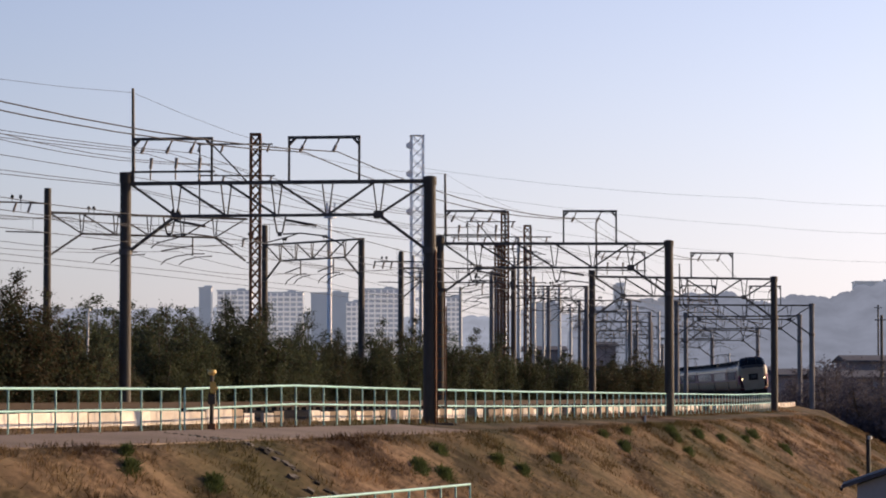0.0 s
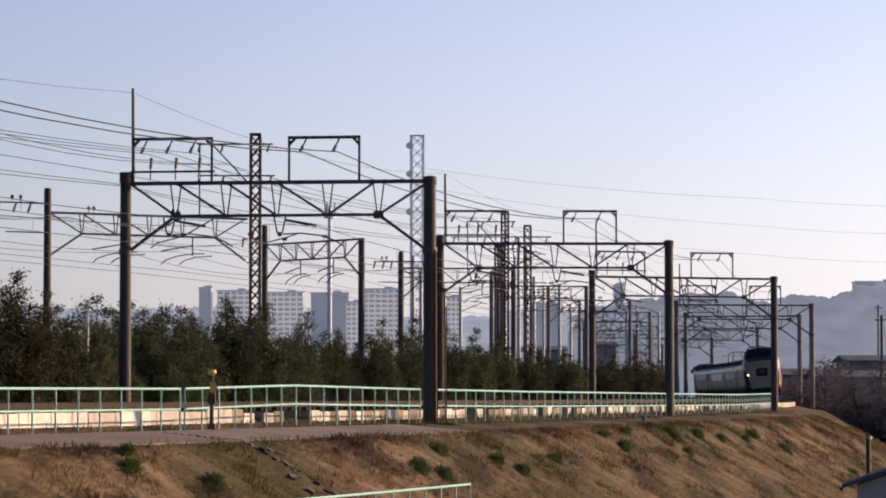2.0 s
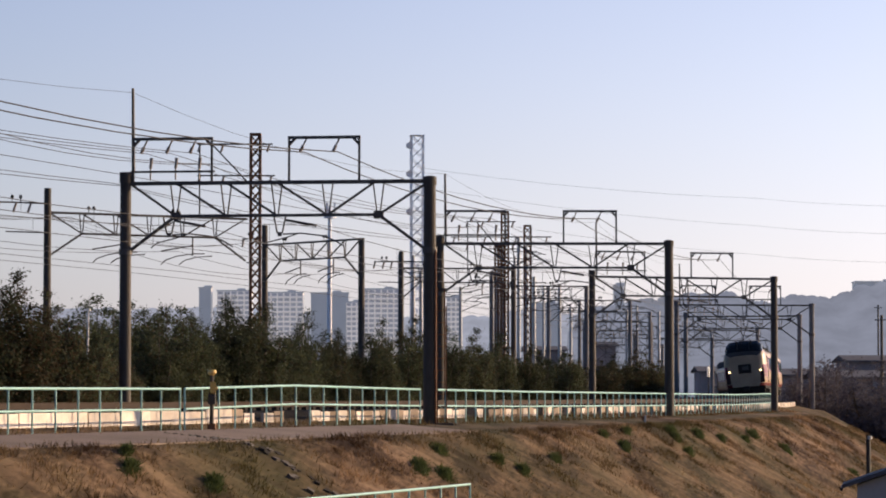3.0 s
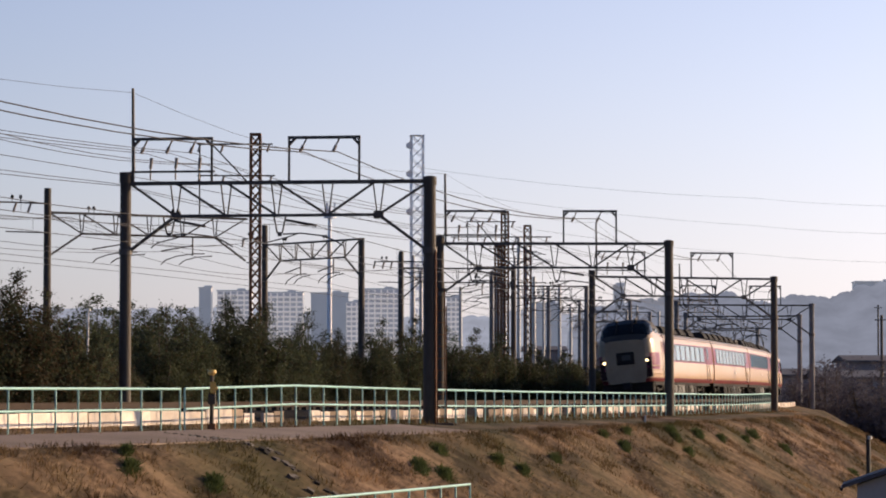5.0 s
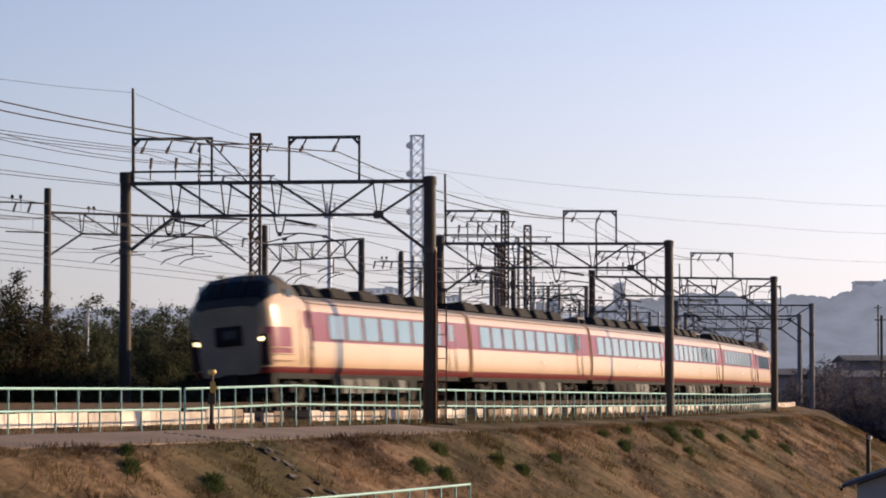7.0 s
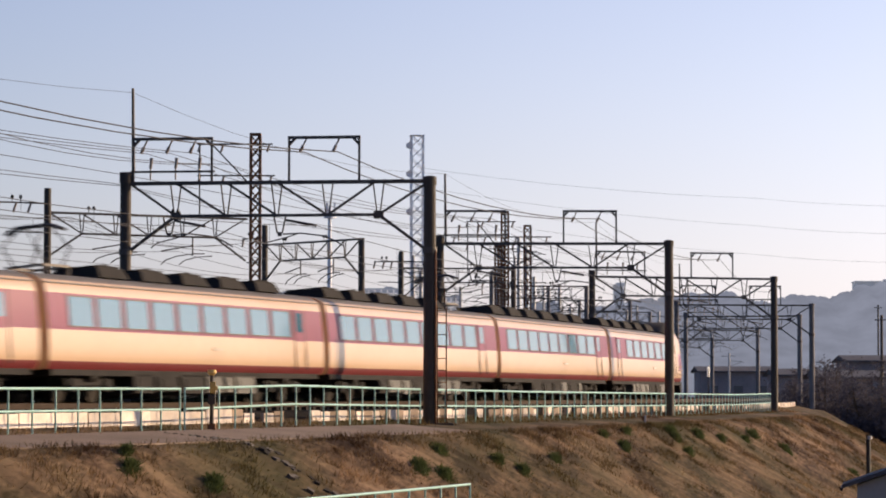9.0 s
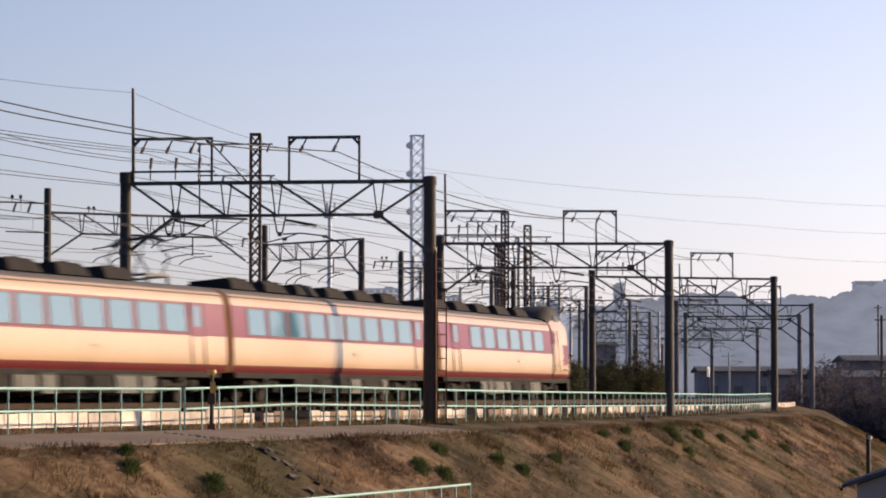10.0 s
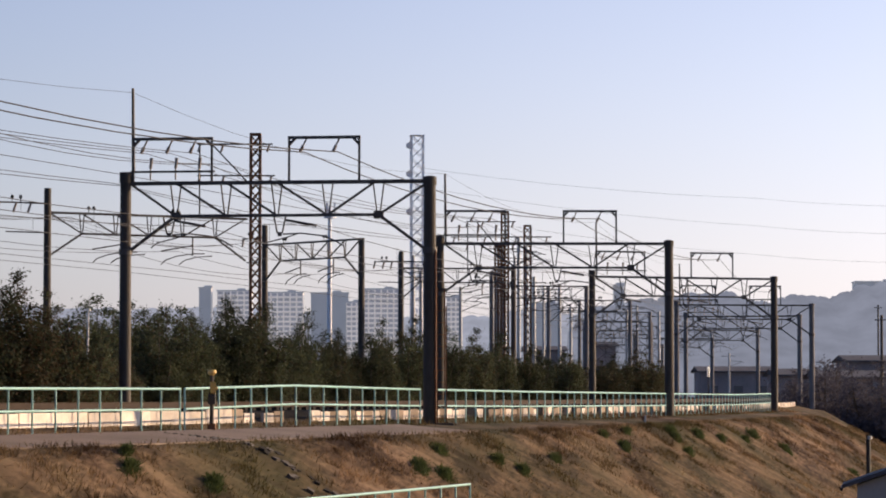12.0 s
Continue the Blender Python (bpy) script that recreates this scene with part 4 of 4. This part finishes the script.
kinds = [tree(k, d) for k, d in ((1, 0.05), (2, 0.1), (3, 0.06), (4, 0.2), (5, 0.08), (6, 0.4))]
thin = [tree(k, d, 6500, 0.09) for k, d in ((7, 0.1), (8, 0.05), (9, 0.2))]
dusky = tree(10, 1.0, 15000, 0.06, "large dusky bare tree in the hollow below the embankment")
rng = random.Random(11)
fresh = kinds + thin


def plant(pool, s, o, h, wide=1.0, z=-0.85):
    """Stands a tree of height h on the embankment."""
    k = h / 4.7
    w = k * wide
    m = Matrix.Translation(at(s, o, z)) @ Matrix.Rotation(rng.uniform(0, 6.28), 4, "Z")
    ob = rng.choice(pool)
    if ob in fresh:
        fresh.remove(ob)
        ob.matrix_basis = m
    else:
        ob = copy_thing(ob, m)
    ob.scale = (w, w, k)
    return ob


# the front row, tree by tree: place along the line, height
FRONT = [(-38.6, 5.17), (-37.2, 5.07), (-35.8, 4.9), (-34.4, 4.53), (-33.0, 4.07), (-32.1, 3.46), (-30.3, 2.74), (-28.8, 2.62), (-26.7, 2.34), (-24.8, 3.79), (-22.9, 4.41), (-21.5, 4.08), (-19.4, 3.74),
         (-17.4, 4.76), (-15.5, 4.62), (-13.5, 4.79), (-11.1, 4.11), (-8.9, 3.85), (-6.4, 4.56), (-3.7, 3.83), (-1.2, 3.76), (2.0, 3.48), (5.1, 4.49), (8.0, 3.8), (11.0, 4.74), (14.4, 4.48), (18.0, 4.56),
         (21.8, 4.06), (24.8, 4.47), (28.1, 4.42), (32.8, 3.76), (37.0, 3.95), (42.5, 3.71), (48.6, 3.66), (55.5, 3.61), (66.5, 3.38), (78.7, 3.84), (90.1, 4.4), (111.1, 4.43), (145.0, 4.27)]
for i, (s, h) in enumerate(FRONT):
    pool = [kinds[5], kinds[3]] if i < 5 or 6 <= i <= 8 or i > 33 else kinds[:5]
    plant(pool, s, -8.8 if i % 2 else -9.3, h * 1.02, rng.uniform(0.85, 1.1) * (1.25 if h < 3.6 else 1.0) * (1.5 if i > 32 else 1.0))
# taller trees on the far side of the back line, seen through the gap in the row
for s, h in ((5.1, 5.45), (6.8, 5.77), (8.6, 5.41), (10.8, 5.61), (13.0, 5.33), (14.7, 5.09), (16.9, 5.44), (19.3, 5.62), (21.9, 5.33)):
    plant(kinds[:3], s, -24.0, h, 1.25)
for o0, gap, s1, s2, h0 in ((-10.6, 2.2, -84, 150, 3.0), (-13.0, 2.6, -84, 110, 3.2), (-20.0, 2.6, -72, -32, 4.6)):
    s = s1
    while s < s2:
        plant(thin, s + rng.uniform(-0.5, 0.5), o0 + rng.uniform(-0.6, 0.6), h0 * (1 + 0.3 * noise.noise((s * 0.11, o0, 0.5)) + rng.uniform(-0.1, 0.1)), 1.15)
        s += gap * rng.uniform(0.75, 1.25)
for ob in list(fresh):
    plant([ob], 60 + 3 * len(fresh), -11.5, 3.4)
# the hollow beyond the embankment
hollow = random.Random(21)
for i in range(24):
    y = hollow.uniform(225, 330)
    x = y * hollow.uniform(0.128, 0.17)
    if i > 17:
        y = hollow.uniform(330, 400)
        x = y * hollow.uniform(0.112, 0.13)
    h = hollow.uniform(1.9, 2.6)
    m = Matrix.Translation((x, y, LOW - 0.1)) @ Matrix.Rotation(x * 7.0, 4, "Z")
    c = dusky if i == 0 else copy_thing(dusky, m)
    c.matrix_basis = m
    c.scale = (h, h, h * 0.85)
    tagged(c, group="trees in the hollow")


# ---- dry grass and weeds on the slope ----
def grass():
    """Short dead grass, combed down the slope."""
    rng = random.Random(3)
    g = Solid()
    for i in range(150000):
        s = rng.uniform(-76, 118)
        o = 6.9 + 10.0 * rng.random() ** 1.6
        if noise.noise((s * 0.35, o * 0.35, 9.0)) < rng.uniform(-0.6, 0.3):
            continue
        p = at(s, o, surface(s, o) - 0.02)
        d = at(s, o + 1) - at(s, o)
        h = rng.uniform(0.02, 0.12)
        a = rng.uniform(0, 6.28)
        w = Vector((math.cos(a), math.sin(a), 0)) * rng.uniform(0.01, 0.028)
        reach = rng.uniform(0.05, 0.3)
        tip = p + d * reach * rng.uniform(0.2, 1) + Vector((rng.gauss(0, 0.1), rng.gauss(0, 0.1), h - reach * 0.4))
        g.face([p - w, p + w, tip])
    for i in range(2300):                 # tussocks, thicker in patches
        s, o = rng.uniform(-76, 110), 7.0 + 9.5 * rng.random() ** 1.5
        if noise.noise((s * 0.3, o * 0.5, 21.0)) < rng.uniform(-0.5, 0.35):
            continue
        r = rng.uniform(0.12, 0.34)
        for k in range(52):
            ds, do = rng.gauss(0, r * 1.2), rng.gauss(0, r * 0.9)
            if o + do < 6.9:
                continue
            p = at(s + ds, o + do, surface(s + ds, o + do) - 0.02)
            w = Vector((rng.gauss(0, 1), rng.gauss(0, 1), 0)).normalized() * rng.uniform(0.008, 0.02)
            g.face([p - w, p + w, p + Vector((rng.gauss(0, 0.09), rng.gauss(0, 0.09), rng.uniform(0.07, 0.24)))])
    return tagged(part("dry_grass", g, "straw"), "short dry brown grass combed down the slope", "grass", kind="stuff")


grass()


def verge():
    """Dry stalks and tufts along the fence and the foot of the low wall."""
    rng = random.Random(8)
    g = Solid()
    for i in range(24000):
        s = rng.uniform(-80, 66)
        o = rng.choice((rng.uniform(2.85, 3.3), rng.gauss(3.8, 0.25), rng.gauss(4.2, 0.2), rng.gauss(7.0, 0.16), rng.gauss(7.15, 0.2)))
        d = noise.noise((s * 0.6, o, 4.0))
        if d < rng.uniform(-0.4, 0.4):
            continue
        p = at(s, o, surface(s, o) - 0.02)
        h = rng.uniform(0.06, 0.2) * (1.5 if s > -46 and o < 3.4 else 1.0)
        a = rng.uniform(0, 6.28)
        w = Vector((math.cos(a), math.sin(a), 0)) * rng.uniform(0.008, 0.025)
        g.face([p - w, p + w, p + Vector((rng.gauss(0, 0.06), rng.gauss(0, 0.06), h))])
    return tagged(part("verge_grass", g, "straw"), "dry brown tufts along the fence and low wall", "grass", kind="stuff")


verge()


def weed_clump(s, o, r):
    rng = random.Random(int(s * 31 + o * 7))
    g = Solid()
    base = at(s, o, surface(s, o) - 0.02)
    for i in range(int(2600 * r)):
        a = rng.uniform(0, 6.28)
        d = r * abs(rng.gauss(0, 0.6)) * (0.7 + 0.9 * abs(noise.noise((math.cos(a) * 1.7 + s, math.sin(a) * 1.7 + o, 3.0))))
        p = Vector((math.cos(a) * d * 0.55, math.sin(a) * d * 1.9, -math.cos(a) * d * 0.3 + math.sin(a) * d * 0.33))
        h = rng.uniform(0.04, 0.2) * max(0.25, 1.2 - d / r * 0.6) * (0.5 + rng.random())
        w = Vector((rng.gauss(0, 1), rng.gauss(0, 1), 0)).normalized() * 0.017
        tip = p + Vector((rng.gauss(0, 0.1), rng.gauss(0, 0.1), h))
        g.face([p - w, p + w, tip + w * 0.3, tip - w * 0.3])
    return tagged(part("weed_clump", g, "weed", at_pose=Matrix.Translation(base)), "low dark green weed clump in the dry grass", "weeds", "weed clumps", "stuff")


for s, o, r in ((-64.5, 8.2, 0.36), (-63.5, 7.6, 0.2), (-61.5, 8.9, 0.42), (-43.5, 8.1, 0.42), (-47.5, 8.9, 0.5), (-46.5, 9.3, 0.5), (-23.5, 8.6, 0.42), (-13.0, 8.2, 0.42), (-12.0, 7.8, 0.42), (-8.0, 8.1, 0.45), (-5.5, 8.6, 0.35), (0.0, 8.7, 0.36), (4.0, 8.4, 0.55),
                (-14.5, 9.0, 0.35), (5.5, 9.6, 0.6), (-23.5, 7.8, 0.28), (-19.5, 7.7, 0.28), (14.0, 11.7, 0.6), (-39.0, 9.3, 0.35), (-40.0, 8.8, 0.3), (-34.0, 8.9, 0.35)):
    weed_clump(s, o, r)


# ---- distance: hills, apartment blocks, houses ----
def ridge(name, y, pts, mat, label, depth=140.0):
    """A far wooded ridge: a rough crest line given as x, height."""
    g = Solid()
    xs = np.arange(pts[0][0], pts[-1][0], 0.5 if y < 2000 else 1.5)
    hx = np.interp(xs, [p[0] for p in pts], [p[1] for p in pts])
    rng = random.Random(int(y))
    crest = np.array([h - 2.0 + 2.0 * noise.noise((x * 0.05, y, 0)) for x, h in zip(xs, hx)])
    x = float(xs[0])
    while x < xs[-1]:                     # rounded tree crowns along the skyline
        r = rng.uniform(1.8, 5.0) * (1.0 if y < 2000 else 1.8)
        foot = float(np.interp(x, [p[0] for p in pts], [p[1] for p in pts])) - 2.0
        near = np.abs(xs - x) < r
        crest[near] = np.maximum(crest[near], foot + rng.uniform(-0.4, 0.9) + 0.75 * np.sqrt(r * r - (xs[near] - x) ** 2))
        x += r * rng.uniform(0.5, 1.2)
    crest = [h + 0.5 * noise.noise((x * 0.9, y, 2)) for x, h in zip(xs, crest)]
    g.grid([[(x, y - depth * k, -9 + (h + 9) * (1 - k) ** 0.7) for x, h in zip(xs, crest)] for k in (1.0, 0.7, 0.4, 0.2, 0.08, 0.0)])
    return tagged(part(name, g, mat, smooth=True), label, "hill", kind="structure")


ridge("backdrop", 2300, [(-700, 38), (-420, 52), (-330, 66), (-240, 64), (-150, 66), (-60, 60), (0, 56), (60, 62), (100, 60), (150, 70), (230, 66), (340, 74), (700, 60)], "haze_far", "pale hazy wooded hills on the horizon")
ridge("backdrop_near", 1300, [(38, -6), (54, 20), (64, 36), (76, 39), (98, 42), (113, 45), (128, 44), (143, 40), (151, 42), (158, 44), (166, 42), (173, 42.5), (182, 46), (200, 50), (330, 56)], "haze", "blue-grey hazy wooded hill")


# unseen rising ground, added behind the camera to cut sky light
bh = Solid()
xs2 = list(np.arange(-260, 261, 8.0))
bh.grid([[(x, -28 - 60 * k, LOW - 1 + 62 * k ** 0.8 + (4 * noise.noise((x * 0.06, k * 5, 0)) if k else 0)) for x in xs2] for k in (0, 0.15, 0.4, 0.7, 1.0)])
tagged(part("hillside", bh, "lowland", smooth=True), "unseen dark hill added behind the camera to cut sky light", "hill", kind="structure")


def apartment(x0, x1, ztop, y, floors, grid, label):
    """A block of flats with a balcony at every storey."""
    t = thing("apartment_block", label, "apartment building", Matrix.Translation(((x0 + x1) / 2, y, -8)), "far apartment blocks")
    w, h = x1 - x0, ztop + 8
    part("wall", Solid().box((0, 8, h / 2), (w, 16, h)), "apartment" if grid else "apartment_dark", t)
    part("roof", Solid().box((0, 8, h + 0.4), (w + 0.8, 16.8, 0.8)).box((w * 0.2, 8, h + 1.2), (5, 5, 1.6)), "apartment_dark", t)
    if grid:
        for i in range(floors):
            z = h - 2.9 * (i + 1)
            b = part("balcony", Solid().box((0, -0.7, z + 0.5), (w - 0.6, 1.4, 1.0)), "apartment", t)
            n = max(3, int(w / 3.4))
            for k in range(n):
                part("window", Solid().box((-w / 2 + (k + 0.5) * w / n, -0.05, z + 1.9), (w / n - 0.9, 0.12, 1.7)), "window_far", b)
    return t


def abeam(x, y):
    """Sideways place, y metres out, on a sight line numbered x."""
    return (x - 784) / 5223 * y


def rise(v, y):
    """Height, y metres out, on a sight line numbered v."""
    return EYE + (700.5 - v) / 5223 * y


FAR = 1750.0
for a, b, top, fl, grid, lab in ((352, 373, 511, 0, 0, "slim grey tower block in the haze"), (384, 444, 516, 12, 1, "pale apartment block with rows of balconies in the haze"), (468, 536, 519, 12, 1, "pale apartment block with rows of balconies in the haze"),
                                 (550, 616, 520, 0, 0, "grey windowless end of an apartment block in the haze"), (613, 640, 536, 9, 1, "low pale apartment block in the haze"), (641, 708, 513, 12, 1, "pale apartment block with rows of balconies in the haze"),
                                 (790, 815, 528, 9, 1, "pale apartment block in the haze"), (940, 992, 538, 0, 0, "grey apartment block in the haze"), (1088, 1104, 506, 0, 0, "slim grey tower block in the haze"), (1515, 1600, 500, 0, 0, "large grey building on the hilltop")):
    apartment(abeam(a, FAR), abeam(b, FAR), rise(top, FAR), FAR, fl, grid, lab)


def shed(x0, x1, y, ztop, label, deep=14.0, mat="shed_wall", roof="tile", rise=0.9):
    t = thing("low_building", label, "building", Matrix.Translation(((x0 + x1) / 2, y, LOW)), "low buildings beyond the line")
    w, h = x1 - x0, ztop - LOW - rise
    part("wall", Solid().box((0, deep / 2, h / 2), (w, deep, h)), mat, t)
    g = Solid()
    e = 0.6
    pr = [(-e, h), (deep / 2, h + rise), (deep + e, h)]
    rows = [[(x, yy, z) for yy, z in pr] + [(x, yy, z - 0.25) for yy, z in reversed(pr)] for x in (-w / 2 - e, w / 2 + e)]
    g.grid(rows, close=True)
    for r in rows:
        g.face([(r[0][0] * 0.97, r[0][1] + e, h), r[1], (r[0][0] * 0.97, r[2][1] - e, h)])
    part("roof", g, roof, t)
    for k in range(max(2, int(w / 4))):
        part("window", Solid().box((-w / 2 + (k + 0.5) * w / max(2, int(w / 4)), -0.03, h * 0.72), (1.6, 0.1, 1.2)), "window", t)
    return t


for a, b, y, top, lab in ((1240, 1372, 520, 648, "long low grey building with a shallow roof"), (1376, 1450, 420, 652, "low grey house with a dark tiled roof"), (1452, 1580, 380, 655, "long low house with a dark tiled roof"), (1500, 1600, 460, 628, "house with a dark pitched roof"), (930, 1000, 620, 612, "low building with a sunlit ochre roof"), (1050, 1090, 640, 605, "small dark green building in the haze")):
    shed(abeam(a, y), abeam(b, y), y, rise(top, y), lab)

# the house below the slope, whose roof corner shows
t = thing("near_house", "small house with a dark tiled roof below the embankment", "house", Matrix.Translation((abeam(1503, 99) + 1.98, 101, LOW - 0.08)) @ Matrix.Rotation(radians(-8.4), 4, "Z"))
gable = [(-1.45, 0.0), (3.6, 0.0), (3.6, 4.7), (1.6, 5.38), (-1.45, 4.32)]
gw = Solid()
gw.face([(x, -1.3, z) for x, z in gable])
gw.face([(x, 1.3, z) for x, z in reversed(gable)])
gw.grid([[(x, y, z) for x, z in gable] for y in (-1.3, 1.3)], close=True)
part("wall", gw, "plaster", t)
for pts in (((-1.95, 4.2), (1.6, 5.45)), ((1.6, 5.45), (4.4, 4.45))):
    rf = Solid()
    rows = [[(x, y, z + dz) for x, z in pts for dz in (0.0, 0.13)] for y in (-1.6, 1.6)]
    rf.grid([[r[0], r[1], r[3], r[2]] for r in rows], close=True)
    for r in rows:
        rf.face([r[0], r[1], r[3], r[2]])
    part("roof", rf, "tile", t)
part("gutter", Solid().tube((-1.98, -1.6, 4.18), (-1.98, 1.6, 4.18), 0.06, n=8), "black", t)
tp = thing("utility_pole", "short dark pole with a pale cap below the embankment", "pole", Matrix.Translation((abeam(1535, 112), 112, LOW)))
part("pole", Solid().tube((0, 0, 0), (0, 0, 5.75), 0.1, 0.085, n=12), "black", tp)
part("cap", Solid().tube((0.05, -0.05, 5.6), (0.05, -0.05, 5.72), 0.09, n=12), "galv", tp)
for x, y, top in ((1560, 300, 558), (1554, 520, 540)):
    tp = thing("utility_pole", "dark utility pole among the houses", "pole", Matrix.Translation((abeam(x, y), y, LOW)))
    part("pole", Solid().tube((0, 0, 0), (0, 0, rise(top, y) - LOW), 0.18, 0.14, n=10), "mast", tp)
    part("cross_arm", Solid().bar((-0.7, 0, rise(top, y) - LOW - 0.5), (0.7, 0, rise(top, y) - LOW - 0.5), 0.1), "steel", tp)


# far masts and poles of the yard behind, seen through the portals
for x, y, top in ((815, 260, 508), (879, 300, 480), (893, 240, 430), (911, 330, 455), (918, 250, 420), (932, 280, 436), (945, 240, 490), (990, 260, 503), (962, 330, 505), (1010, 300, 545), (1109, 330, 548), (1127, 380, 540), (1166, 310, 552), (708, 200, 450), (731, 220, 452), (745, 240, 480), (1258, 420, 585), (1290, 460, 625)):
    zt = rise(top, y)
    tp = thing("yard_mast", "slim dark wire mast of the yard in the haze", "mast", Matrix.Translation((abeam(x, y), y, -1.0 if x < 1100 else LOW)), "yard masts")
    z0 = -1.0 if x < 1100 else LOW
    # lighter galvanised tone on these poles stands for the haze before them
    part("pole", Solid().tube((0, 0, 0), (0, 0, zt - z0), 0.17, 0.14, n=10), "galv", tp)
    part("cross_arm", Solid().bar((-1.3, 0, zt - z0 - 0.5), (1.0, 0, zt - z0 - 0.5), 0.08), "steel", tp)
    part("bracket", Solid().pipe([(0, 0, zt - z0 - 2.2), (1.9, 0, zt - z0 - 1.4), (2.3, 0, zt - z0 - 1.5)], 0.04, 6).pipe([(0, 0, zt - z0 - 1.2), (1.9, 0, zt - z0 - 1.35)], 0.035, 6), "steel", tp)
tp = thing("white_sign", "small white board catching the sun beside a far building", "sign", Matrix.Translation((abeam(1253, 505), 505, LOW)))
part("post", Solid().tube((0, 0, 0), (0, 0, 12), 0.1, n=8), "mast", tp)
part("board", Solid().box((0, 0, 11.3), (0.75, 0.12, 1.7), Matrix.Rotation(radians(55), 3, "Z")), "white", tp)


# ---- tall towers ----
def radio_tower():
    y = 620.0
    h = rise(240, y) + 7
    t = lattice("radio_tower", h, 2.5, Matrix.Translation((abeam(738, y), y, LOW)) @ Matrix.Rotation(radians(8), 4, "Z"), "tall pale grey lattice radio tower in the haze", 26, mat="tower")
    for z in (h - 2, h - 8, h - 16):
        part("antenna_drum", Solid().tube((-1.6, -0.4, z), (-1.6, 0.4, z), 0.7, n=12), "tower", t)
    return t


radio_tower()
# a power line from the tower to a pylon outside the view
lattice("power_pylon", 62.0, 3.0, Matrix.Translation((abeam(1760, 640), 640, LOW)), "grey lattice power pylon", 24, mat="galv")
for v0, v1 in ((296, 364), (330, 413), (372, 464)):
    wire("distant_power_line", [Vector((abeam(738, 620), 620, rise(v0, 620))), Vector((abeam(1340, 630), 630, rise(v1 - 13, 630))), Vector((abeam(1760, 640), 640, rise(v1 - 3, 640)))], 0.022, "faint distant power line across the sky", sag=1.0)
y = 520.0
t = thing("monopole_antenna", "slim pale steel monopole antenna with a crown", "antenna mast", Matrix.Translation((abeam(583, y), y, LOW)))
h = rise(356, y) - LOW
part("pole", Solid().tube((0, 0, 0), (0, 0, h - 1), 0.55, 0.3, n=14), "tower", t)
for k in range(3):
    a = k * 2.1
    part("antenna_panel", Solid().box((math.cos(a) * 0.9, math.sin(a) * 0.9, h - 1.5), (0.3, 0.3, 2.4)), "tower", t)
part("platform", Solid().tube((0, 0, h - 3), (0, 0, h - 2.8), 1.1, n=14), "tower", t)


def motions():
    for k, c in enumerate(coaches):
        walk(c, [(t, coach_pose(k, t)) for t in np.arange(0, 12.01, 0.5)])


motions()
